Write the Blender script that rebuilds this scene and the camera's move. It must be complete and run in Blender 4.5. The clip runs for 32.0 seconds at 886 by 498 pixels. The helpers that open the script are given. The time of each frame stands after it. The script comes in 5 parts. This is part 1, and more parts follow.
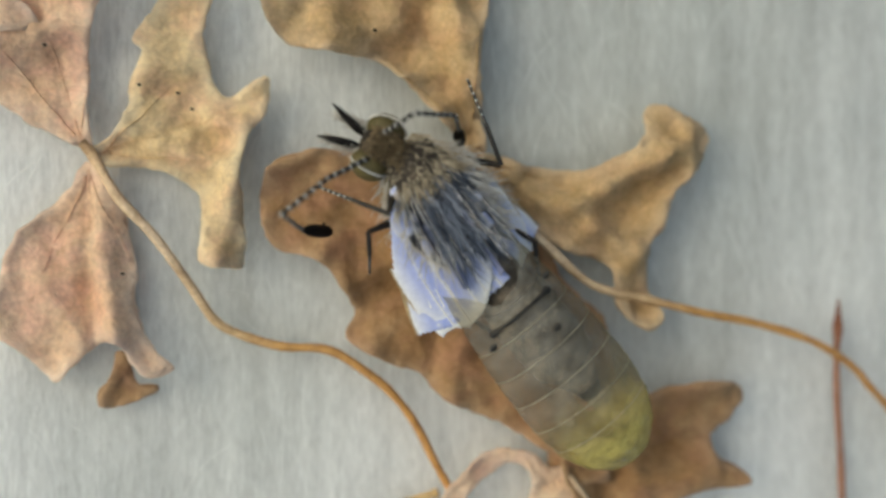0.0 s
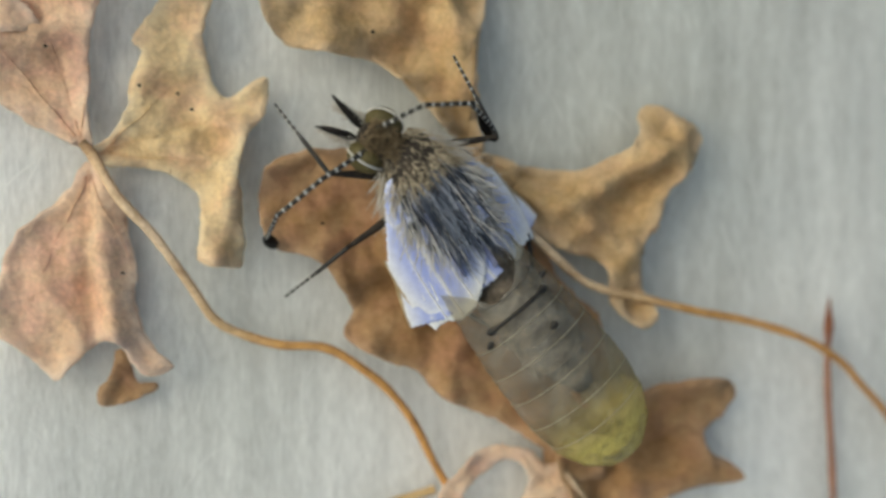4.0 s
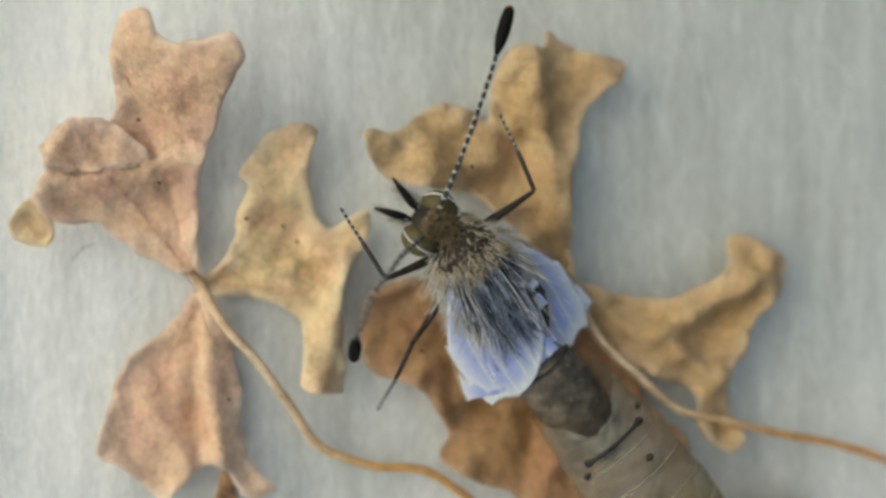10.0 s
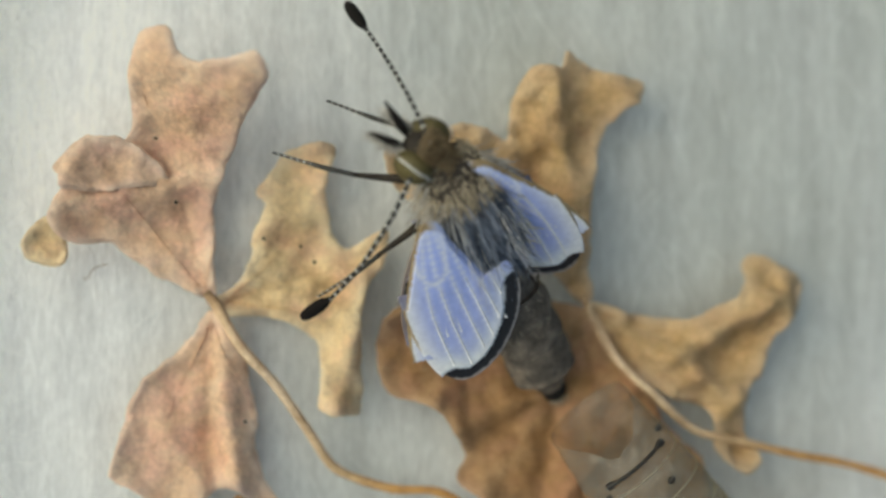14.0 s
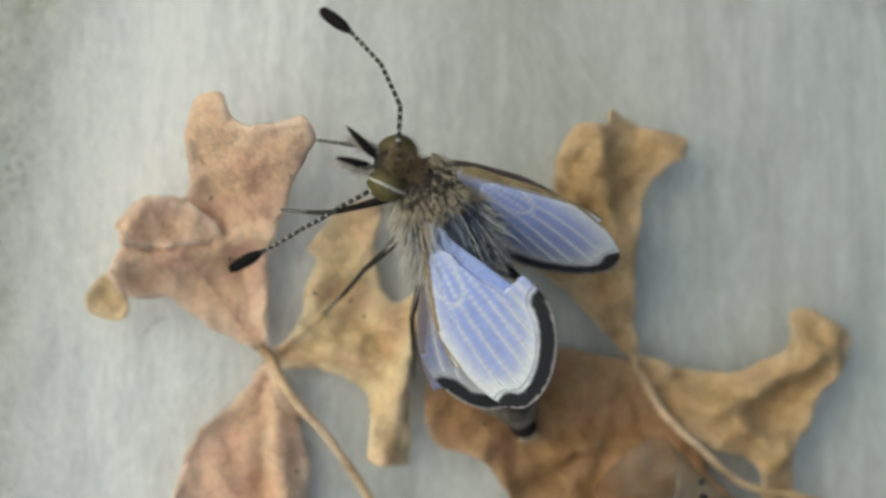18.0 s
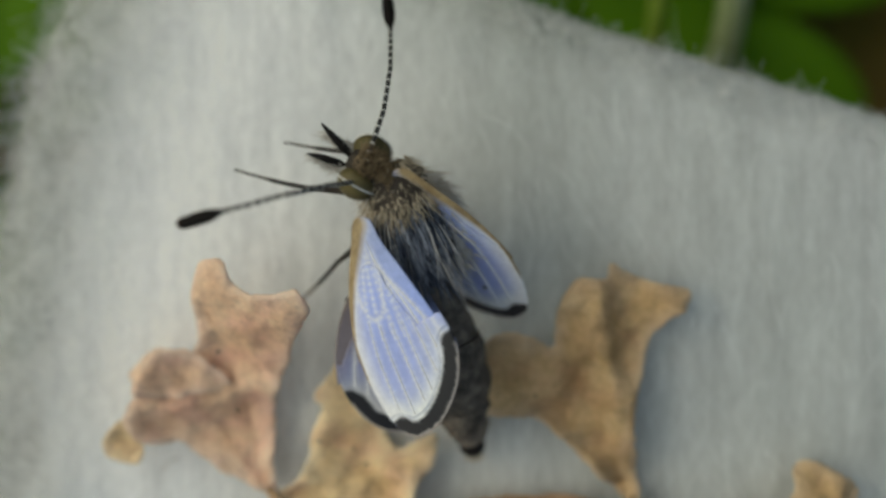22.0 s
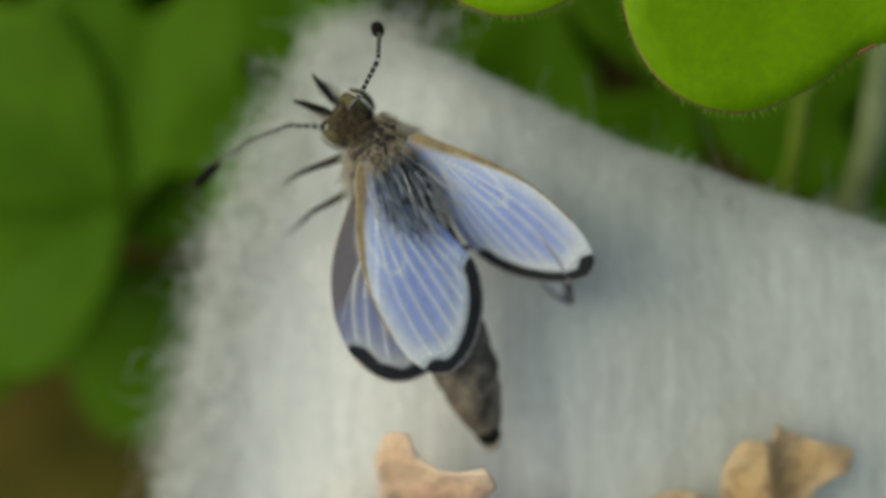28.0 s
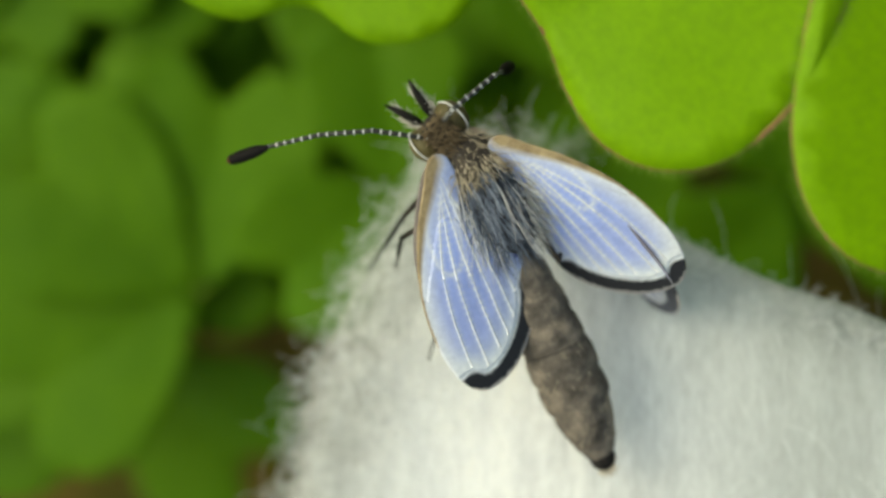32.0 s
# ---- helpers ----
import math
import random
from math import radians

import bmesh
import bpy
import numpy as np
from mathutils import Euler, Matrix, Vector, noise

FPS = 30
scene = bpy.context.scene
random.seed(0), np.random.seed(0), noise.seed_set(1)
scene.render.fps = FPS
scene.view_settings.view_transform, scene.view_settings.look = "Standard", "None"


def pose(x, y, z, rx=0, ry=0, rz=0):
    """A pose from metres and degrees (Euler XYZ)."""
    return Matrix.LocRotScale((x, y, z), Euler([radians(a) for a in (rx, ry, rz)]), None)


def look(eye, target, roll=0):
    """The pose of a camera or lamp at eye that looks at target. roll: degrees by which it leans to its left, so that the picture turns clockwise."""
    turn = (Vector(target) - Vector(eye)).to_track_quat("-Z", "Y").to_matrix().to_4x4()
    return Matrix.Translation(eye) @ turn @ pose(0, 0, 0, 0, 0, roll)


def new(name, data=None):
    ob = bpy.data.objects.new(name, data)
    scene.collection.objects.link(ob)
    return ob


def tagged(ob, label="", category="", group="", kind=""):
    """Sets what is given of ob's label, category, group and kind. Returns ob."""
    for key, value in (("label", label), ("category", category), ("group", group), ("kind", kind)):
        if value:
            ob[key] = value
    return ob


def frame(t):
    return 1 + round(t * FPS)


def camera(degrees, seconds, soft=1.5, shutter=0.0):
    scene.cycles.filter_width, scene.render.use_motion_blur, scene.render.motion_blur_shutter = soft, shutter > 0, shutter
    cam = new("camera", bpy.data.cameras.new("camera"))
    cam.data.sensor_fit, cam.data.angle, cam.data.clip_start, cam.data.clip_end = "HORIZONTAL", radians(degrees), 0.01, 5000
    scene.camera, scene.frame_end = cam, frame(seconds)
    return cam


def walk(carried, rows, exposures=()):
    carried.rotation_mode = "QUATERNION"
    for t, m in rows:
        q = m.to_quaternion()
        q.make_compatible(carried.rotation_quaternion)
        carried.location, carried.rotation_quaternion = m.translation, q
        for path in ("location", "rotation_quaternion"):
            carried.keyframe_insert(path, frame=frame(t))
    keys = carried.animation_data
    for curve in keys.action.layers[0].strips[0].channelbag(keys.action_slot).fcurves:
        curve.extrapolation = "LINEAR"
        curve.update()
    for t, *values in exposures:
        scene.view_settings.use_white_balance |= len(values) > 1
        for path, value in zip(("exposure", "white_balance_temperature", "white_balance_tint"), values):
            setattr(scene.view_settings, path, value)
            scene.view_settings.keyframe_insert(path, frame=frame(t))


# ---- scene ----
MM = 0.001  # all plans below are in millimetres


def mm(x, y, z, rx=0, ry=0, rz=0):
    return pose(x * MM, y * MM, z * MM, rx, ry, rz)


# ---- camera: a hand-held macro shot, one hand's width above the pad ----
cam = camera(40, 32.0, soft=3.0, shutter=0.0)
cam.data.dof.use_dof = True
cam.data.dof.focus_distance = 30.3 * MM
cam.data.dof.aperture_fstop = 28.0
PATH = [
    (0, -3.34, 0.98, 32.30, -1.87, -5.66, 0.00),
    (0.5, -3.51, 1.04, 32.28, -2.04, -5.75, -0.05),
    (1, -3.49, -0.27, 32.18, -2.29, -5.95, -0.25),
    (1.5, -3.36, 0.32, 32.29, -2.32, -6.10, -0.02),
    (2, -3.17, 0.13, 32.39, -2.27, -6.26, -0.01),
    (2.5, -3.12, 0.86, 32.69, -2.15, -6.36, 0.07),
    (3, -3.35, 1.09, 32.67, -2.09, -6.40, 0.02),
    (3.5, -3.54, 0.98, 32.61, -2.02, -6.35, -0.01),
    (5.5, -4.10, 1.02, 32.63, -1.55, -6.39, 0.02),
    (6, -4.21, 1.77, 32.90, -1.56, -6.47, 0.11),
    (6.5, -4.25, 2.76, 33.47, -1.55, -6.68, 0.25),
    (7, -4.96, 2.88, 33.61, -1.67, -6.70, 0.14),
    (7.5, -4.37, 1.76, 33.55, -1.79, -6.80, -0.08),
    (8, -3.23, 0.94, 33.41, -1.87, -6.88, -0.18),
    (8.5, -2.86, 0.51, 33.29, -1.79, -6.79, -0.28),
    (9, -3.22, 1.57, 33.77, -1.57, -6.57, -0.22),
    (9.5, -4.08, 3.43, 33.91, -1.33, -6.17, -0.04),
    (10, -5.92, 3.96, 33.29, -1.15, -5.64, 0.28),
    (10.5, -6.21, 4.72, 33.15, -0.93, -5.59, 0.59),
    (11, -5.89, 4.49, 33.13, -0.90, -5.77, 0.53),
    (11.5, -6.28, 4.80, 33.10, -0.78, -6.13, 0.52),
    (12, -5.85, 3.74, 33.07, -0.77, -6.90, 0.37),
    (12.5, -6.45, 4.42, 33.25, -0.65, -7.57, 0.53),
    (13, -6.81, 4.43, 33.21, -0.65, -7.90, 0.65),
    (13.5, -7.04, 4.35, 32.92, -0.78, -7.80, 0.50),
    (14, -7.39, 4.29, 32.87, -0.82, -7.44, 0.48),
    (14.5, -7.37, 4.48, 32.94, -0.76, -6.78, 0.42),
    (15, -7.29, 5.13, 33.30, -0.59, -6.41, 0.54),
    (15.5, -7.59, 5.48, 33.68, -0.48, -6.06, 0.55),
    (17.5, -6.89, 4.80, 33.54, 0.49, -3.53, 0.08),
    (18, -6.36, 5.02, 33.74, 0.50, -3.29, 0.38),
    (18.5, -4.48, 5.71, 34.28, 0.02, -2.29, 0.73),
    (19, -4.18, 7.91, 34.61, -0.57, -0.93, 0.90),
    (19.5, -5.65, 7.92, 34.02, -1.31, 0.30, 0.71),
    (20, -4.93, 10.93, 34.10, -2.26, 1.41, 0.75),
    (20.5, -4.50, 11.02, 34.27, -2.80, 1.81, 0.80),
    (21, -4.76, 10.78, 34.28, -3.07, 2.17, 0.72),
    (21.5, -4.78, 10.95, 34.10, -2.65, 2.35, 0.58),
    (22, -3.27, 10.54, 34.25, -1.86, 2.23, 0.59),
    (22.5, -4.26, 11.52, 34.81, -0.95, 2.50, 0.56),
    (23, -4.45, 11.52, 34.89, -0.52, 3.26, 0.47),
    (23.5, -4.71, 11.20, 34.80, -0.72, 4.14, 0.41),
    (24, -4.51, 10.72, 34.60, -1.00, 4.68, 0.47),
    (24.5, -5.02, 11.44, 34.82, -1.01, 4.96, 0.01),
    (26.5, -5.06, 13.62, 35.27, -3.02, 3.53, -0.66),
    (27, -5.45, 15.33, 35.43, -3.12, 3.57, -0.61),
    (27.5, -6.60, 15.00, 35.98, -3.18, 3.75, -0.50),
    (28, -6.94, 16.00, 35.63, -3.19, 3.96, -0.44),
    (28.5, -8.21, 15.60, 34.57, -3.22, 3.95, -0.09),
    (29, -7.71, 17.34, 34.12, -3.19, 3.81, -0.11),
    (29.5, -9.38, 17.77, 34.13, -3.18, 3.80, -0.07),
    (30, -10.00, 18.09, 34.03, -3.14, 3.73, -0.09),
    (30.5, -11.56, 18.55, 33.95, -3.13, 3.64, -0.06),
    (31, -12.87, 18.89, 34.05, -3.16, 3.65, 0.05),
    (31.5, -12.03, 19.08, 33.74, -3.15, 3.63, 0.01),
    (32, -10.79, 19.83, 33.73, -3.13, 3.67, -0.07),
]
# the clip's own exposure drifts: (seconds, stops, kelvin, tint)
EXPOSURES = [(0, -0.46, 6650, -3), (10, -0.47, 6600, -4), (15, -0.47, 6550, -6), (19, -0.63, 6450, -5), (23, -0.85, 6550, -6), (27, -0.71, 6650, -9), (29, -0.47, 6700, -10), (31, -0.10, 6900, -11), (32, 0.02, 6900, -11)]
walk(cam, [(t, mm(x, y, z, rx, ry, rz)) for t, x, y, z, rx, ry, rz in PATH], EXPOSURES)

# ---- light: bright, softly overcast daylight ----
world = bpy.data.worlds.new("sky")
scene.world = world
world.use_nodes = True
wn, wl = world.node_tree.nodes, world.node_tree.links
sky = wn.new("ShaderNodeTexSky")
sky.sky_type, sky.sun_disc = "NISHITA", False
sky.sun_elevation, sky.sun_rotation = radians(41), radians(-73)
sky.air_density, sky.dust_density, sky.ozone_density = 1.0, 6.0, 0.6
wl.new(sky.outputs["Color"], wn["Background"].inputs["Color"])
wn["Background"].inputs["Strength"].default_value = 0.15
sun = new("sun", bpy.data.lights.new("sun", "SUN"))
sun.data.energy, sun.data.angle, sun.data.color = 1.25, radians(125), (1.0, 0.97, 0.93)
sun.matrix_world = look((-0.72, 0.23, 0.66), (0, 0, 0))


# ---- materials ----
def material(name):
    m = bpy.data.materials.new(name)
    m.use_nodes = True
    nt = m.node_tree
    return m, nt.nodes, nt.links, nt.nodes["Principled BSDF"]


def noise_tex(n, l, scale, detail=4.0, stretch=None, rough=0.55):
    """Noise in object space; scale counts waves per millimetre."""
    tc = n.new("ShaderNodeTexCoord")
    mp = n.new("ShaderNodeMapping")
    mp.inputs["Scale"].default_value = [s / MM for s in (stretch or (1, 1, 1))]
    l.new(tc.outputs["Object"], mp.inputs["Vector"])
    t = n.new("ShaderNodeTexNoise")
    t.inputs["Scale"].default_value, t.inputs["Detail"].default_value, t.inputs["Roughness"].default_value = scale, detail, rough
    l.new(mp.outputs["Vector"], t.inputs["Vector"])
    return t.outputs["Fac"]


def ramp(n, l, fac, stops):
    r = n.new("ShaderNodeValToRGB")
    e = r.color_ramp.elements
    while len(e) < len(stops):
        e.new(0.5)
    for k, (p, c) in enumerate(stops):
        e[k].position, e[k].color = p, (*c, 1)
    l.new(fac, r.inputs["Fac"])
    return r.outputs["Color"]


def mix(n, l, fac, a, b, mode="MIX"):
    x = n.new("ShaderNodeMix")
    x.data_type, x.blend_type = "RGBA", mode
    for sock, v in ((x.inputs["Factor"], fac), (x.inputs[6], a), (x.inputs[7], b)):
        if isinstance(v, bpy.types.NodeSocket):
            l.new(v, sock)
        else:
            sock.default_value = v if isinstance(v, float) else (*v, 1)
    return x.outputs[2]


def bump(n, l, p, height, strength, dist):
    b = n.new("ShaderNodeBump")
    b.inputs["Strength"].default_value, b.inputs["Distance"].default_value = strength, dist * MM
    l.new(height, b.inputs["Height"])
    l.new(b.outputs["Normal"], p.inputs["Normal"])


def attr(n, name):
    a = n.new("ShaderNodeAttribute")
    a.attribute_name = name
    return a.outputs["Fac"]


def mottled(name, stops, scale, fine=None, rough=0.6, relief=0.3, dist=0.05, gloss=0.3, translucent=0.0):
    """Two scales of mottling over a colour ramp, with fine relief."""
    m, n, l, p = material(name)
    big = ramp(n, l, noise_tex(n, l, scale, 5.0), stops)
    f = noise_tex(n, l, fine or scale * 7, 6.0)
    grey = ramp(n, l, f, [(0.25, (0.72, 0.70, 0.68)), (0.75, (1.12, 1.12, 1.12))])
    l.new(mix(n, l, 0.8, big, grey, "MULTIPLY"), p.inputs["Base Color"])
    p.inputs["Roughness"].default_value = rough
    p.inputs["Specular IOR Level"].default_value = gloss
    bump(n, l, p, f, relief, dist)
    if translucent:
        tr = n.new("ShaderNodeBsdfTranslucent")
        l.new(big, tr.inputs["Color"])
        ms = n.new("ShaderNodeMixShader")
        ms.inputs[0].default_value = translucent
        l.new(p.outputs[0], ms.inputs[1])
        l.new(tr.outputs[0], ms.inputs[2])
        l.new(ms.outputs[0], n["Material Output"].inputs["Surface"])
    return m

def pad_material():
    """Cotton: long soft streaks of denser and thinner fibre, sparse and see-through along the drooping rim."""
    m, n, l, p = material("pad_cotton")
    streak = noise_tex(n, l, 1.0, 5.0, (1.5, 0.22, 1.0), 0.65)
    fine = noise_tex(n, l, 1.0, 6.0, (9.0, 2.2, 6.0), 0.7)
    col = ramp(n, l, streak, [(0.30, (0.55, 0.56, 0.56)), (0.5, (0.65, 0.66, 0.66)), (0.70, (0.75, 0.76, 0.76))])
    # broad lighter and darker stretches: uneven daylight put into the cotton's colour
    light_tone = ramp(n, l, noise_tex(n, l, 1.0, 2.0, (0.075, 0.03, 0.05)), [(0.38, (0.90, 0.91, 0.90)), (0.62, (1.24, 1.23, 1.25))])
    col = mix(n, l, 1.0, col, light_tone, "MULTIPLY")
    # whiter towards the left: light from that side, painted into the base colour
    thick = ramp(n, l, attr(n, "light_tone"), [(0.0, (0.96, 0.97, 0.96)), (1.0, (1.16, 1.16, 1.18))])
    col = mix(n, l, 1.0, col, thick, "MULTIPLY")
    l.new(mix(n, l, 0.85, col, ramp(n, l, fine, [(0.3, (0.80, 0.80, 0.80)), (0.7, (1.14, 1.14, 1.14))]), "MULTIPLY"), p.inputs["Base Color"])
    p.inputs["Roughness"].default_value, p.inputs["Specular IOR Level"].default_value = 0.95, 0.1
    p.inputs["Subsurface Weight"].default_value, p.inputs["Subsurface Scale"].default_value = 1.0, 2.4 * MM
    p.inputs["Subsurface Radius"].default_value = (1, 1, 1)
    bump(n, l, p, fine, 0.6, 0.08)
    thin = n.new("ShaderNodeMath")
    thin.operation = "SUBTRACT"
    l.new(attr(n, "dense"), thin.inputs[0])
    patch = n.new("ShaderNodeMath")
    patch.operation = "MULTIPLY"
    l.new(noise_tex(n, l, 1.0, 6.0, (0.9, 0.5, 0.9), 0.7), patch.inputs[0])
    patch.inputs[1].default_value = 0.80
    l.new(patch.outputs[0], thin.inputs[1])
    # a worn-through spot near the corner
    tc = n.new("ShaderNodeTexCoord")
    far = n.new("ShaderNodeVectorMath")
    far.operation = "DISTANCE"
    far.inputs[1].default_value = (-16.45 * MM, 13.2 * MM, -0.5 * MM)
    l.new(tc.outputs["Object"], far.inputs[0])
    near = n.new("ShaderNodeMapRange")
    near.inputs[1].default_value, near.inputs[2].default_value, near.inputs[3].default_value, near.inputs[4].default_value = 0.2 * MM, 1.1 * MM, 0.5, 0.0
    l.new(far.outputs["Value"], near.inputs[0])
    worn = n.new("ShaderNodeMath")
    worn.operation = "SUBTRACT"
    l.new(thin.outputs[0], worn.inputs[0])
    l.new(near.outputs[0], worn.inputs[1])
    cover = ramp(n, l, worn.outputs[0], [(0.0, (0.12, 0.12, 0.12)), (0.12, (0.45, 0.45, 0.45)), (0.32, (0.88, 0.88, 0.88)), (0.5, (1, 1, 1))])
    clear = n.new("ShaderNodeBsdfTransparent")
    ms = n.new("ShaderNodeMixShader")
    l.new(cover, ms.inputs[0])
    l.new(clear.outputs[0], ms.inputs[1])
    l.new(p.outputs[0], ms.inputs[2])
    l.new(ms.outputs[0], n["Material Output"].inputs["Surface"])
    return m


def dry_leaf(name, dark, base, pale, blotch):
    """Dry leaf: broad mottling, rosy blotches, fine cells and small dark flecks."""
    m, n, l, p = material(name)
    col = ramp(n, l, noise_tex(n, l, 0.8, 7.0, rough=0.68), [(0.20, dark), (0.46, base), (0.74, pale)])
    rosy = ramp(n, l, noise_tex(n, l, 0.9, 6.0, (1.0, 1.3, 0.8)), [(0.45, (0, 0, 0)), (0.66, (0.8, 0.8, 0.8))])
    col = mix(n, l, rosy, col, blotch)
    cells = n.new("ShaderNodeTexVoronoi")
    cells.feature, cells.inputs["Scale"].default_value = "DISTANCE_TO_EDGE", 5.0 / MM
    tc = n.new("ShaderNodeTexCoord")
    l.new(tc.outputs["Object"], cells.inputs["Vector"])
    net = ramp(n, l, cells.outputs["Distance"], [(0.0, (0.86, 0.84, 0.80)), (0.25, (1.03, 1.03, 1.03))])
    col = mix(n, l, 0.6, col, net, "MULTIPLY")
    # a darker web of veins
    warp = n.new("ShaderNodeTexNoise")
    warp.inputs["Scale"].default_value = 0.9 / MM
    l.new(tc.outputs["Object"], warp.inputs["Vector"])
    shift = n.new("ShaderNodeVectorMath")
    shift.operation, shift.inputs[1].default_value = "MULTIPLY", (0.9 * MM,) * 3
    l.new(warp.outputs["Color"], shift.inputs[0])
    moved = n.new("ShaderNodeVectorMath")
    l.new(tc.outputs["Object"], moved.inputs[0])
    l.new(shift.outputs[0], moved.inputs[1])
    web = n.new("ShaderNodeTexVoronoi")
    web.feature, web.inputs["Scale"].default_value = "DISTANCE_TO_EDGE", 0.85 / MM
    l.new(moved.outputs[0], web.inputs["Vector"])
    col = mix(n, l, 0.3, col, ramp(n, l, web.outputs["Distance"], [(0.0, (0.70, 0.58, 0.46)), (0.10, (0.98, 0.96, 0.94)), (0.4, (1.06, 1.06, 1.06))]), "MULTIPLY")
    fine = noise_tex(n, l, 4.5, 7.0, rough=0.72)
    col = mix(n, l, 0.7, col, ramp(n, l, fine, [(0.28, (0.70, 0.64, 0.58)), (0.48, (1.0, 1.0, 1.0)), (0.74, (1.34, 1.36, 1.36))]), "MULTIPLY")
    flecks = ramp(n, l, noise_tex(n, l, 11.0, 2.0), [(0.74, (0, 0, 0)), (0.80, (0.7, 0.7, 0.7))])
    col = mix(n, l, flecks, col, (0.16, 0.08, 0.03))
    edge = n.new("ShaderNodeMath")
    edge.operation = "MULTIPLY"
    l.new(attr(n, "worn"), edge.inputs[0])
    l.new(noise_tex(n, l, 1.4, 3.0), edge.inputs[1])
    col = mix(n, l, edge.outputs[0], col, (min(1, pale[0] * 1.08), min(1, pale[1] * 1.14), min(1, pale[2] * 1.32)))
    l.new(col, p.inputs["Base Color"])
    p.inputs["Roughness"].default_value, p.inputs["Specular IOR Level"].default_value = 0.62, 0.3
    crease = noise_tex(n, l, 1.7, 4.0, rough=0.6)
    bump(n, l, p, mix(n, l, 0.3, crease, fine), 0.9, 0.28)
    tr = n.new("ShaderNodeBsdfTranslucent")
    l.new(col, tr.inputs["Color"])
    ms = n.new("ShaderNodeMixShader")
    ms.inputs[0].default_value = 0.18
    l.new(p.outputs[0], ms.inputs[1])
    l.new(tr.outputs[0], ms.inputs[2])
    l.new(ms.outputs[0], n["Material Output"].inputs["Surface"])
    return m


PAD = pad_material()
FIBRE = mottled("cotton_fibre", [(0.3, (0.92, 0.93, 0.93)), (0.7, (0.97, 0.98, 0.98))], 1.0, 4.0, 0.8, 0.0, 0.02, 0.1, 0.5)
TAN = dry_leaf("dry_leaf_tan", (0.72, 0.49, 0.24), (0.88, 0.67, 0.38), (0.94, 0.78, 0.50), (0.87, 0.58, 0.37))
PINK = dry_leaf("dry_leaf_pink", (0.74, 0.46, 0.26), (0.89, 0.62, 0.42), (0.95, 0.76, 0.56), (0.88, 0.55, 0.42))
BROWN = dry_leaf("dry_leaf_brown", (0.29, 0.15, 0.055), (0.44, 0.255, 0.115), (0.58, 0.39, 0.22), (0.50, 0.27, 0.16))
OCHRE = dry_leaf("dry_leaf_ochre", (0.46, 0.28, 0.11), (0.66, 0.46, 0.23), (0.80, 0.62, 0.38), (0.65, 0.43, 0.24))
def stem_material():
    """Dry stem: bleached near the leaf, orange-brown further along, with lengthwise fibres and dark joints."""
    m, n, l, p = material("dry_stem")
    col = ramp(n, l, attr(n, "along"), [(0.0, (0.62, 0.42, 0.24)), (0.16, (0.78, 0.62, 0.44)), (0.34, (0.72, 0.52, 0.30)), (0.42, (0.60, 0.34, 0.12)), (1.0, (0.52, 0.24, 0.06))])
    stain = ramp(n, l, noise_tex(n, l, 2.2, 5.0), [(0.3, (0.55, 0.48, 0.42)), (0.55, (1, 1, 1)), (0.8, (1.15, 1.15, 1.15))])
    fine = noise_tex(n, l, 9.0, 6.0)
    col = mix(n, l, 0.8, col, stain, "MULTIPLY")
    col = mix(n, l, 0.6, col, ramp(n, l, fine, [(0.3, (0.7, 0.66, 0.6)), (0.7, (1.15, 1.15, 1.15))]), "MULTIPLY")
    l.new(col, p.inputs["Base Color"])
    p.inputs["Roughness"].default_value, p.inputs["Specular IOR Level"].default_value = 0.5, 0.35
    bump(n, l, p, fine, 0.6, 0.06)
    return m


STEM = stem_material()
OCHRE_STEM = mottled("dry_straw", [(0.3, (0.42, 0.28, 0.12)), (0.7, (0.62, 0.46, 0.25))], 0.9, 7.0, 0.6, 0.5, 0.05, 0.3)
STRAND = mottled("brown_thread", [(0.3, (0.22, 0.16, 0.10)), (0.7, (0.34, 0.26, 0.18))], 2.0, 8.0, 0.6, 0.2, 0.02, 0.2)
STALK = mottled("dry_stalk", [(0.3, (0.20, 0.07, 0.035)), (0.7, (0.42, 0.20, 0.12))], 0.7, 6.0, 0.6, 0.5, 0.05, 0.3)
SPECK = mottled("dark_speck", [(0.3, (0.012, 0.010, 0.008)), (0.7, (0.04, 0.03, 0.02))], 2.0, 9.0, 0.7, 0.2, 0.02, 0.2)
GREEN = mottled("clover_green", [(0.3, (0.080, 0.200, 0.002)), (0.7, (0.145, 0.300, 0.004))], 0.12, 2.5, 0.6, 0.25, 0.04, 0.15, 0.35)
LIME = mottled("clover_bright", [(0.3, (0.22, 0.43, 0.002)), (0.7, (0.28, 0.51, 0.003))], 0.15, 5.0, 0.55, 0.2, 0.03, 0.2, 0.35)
STRAW = mottled("green_stalk", [(0.3, (0.16, 0.27, 0.02)), (0.7, (0.28, 0.38, 0.06))], 0.5, 4.0, 0.5, 0.2, 0.04, 0.2)
PALE = mottled("pale_stalk", [(0.3, (0.26, 0.33, 0.14)), (0.7, (0.42, 0.48, 0.28))], 0.5, 4.0, 0.5, 0.2, 0.04, 0.2)
SOIL = mottled("soil", [(0.25, (0.035, 0.045, 0.006)), (0.5, (0.10, 0.085, 0.015)), (0.75, (0.24, 0.15, 0.04))], 0.12, 0.6, 0.9, 0.8, 0.8, 0.1)


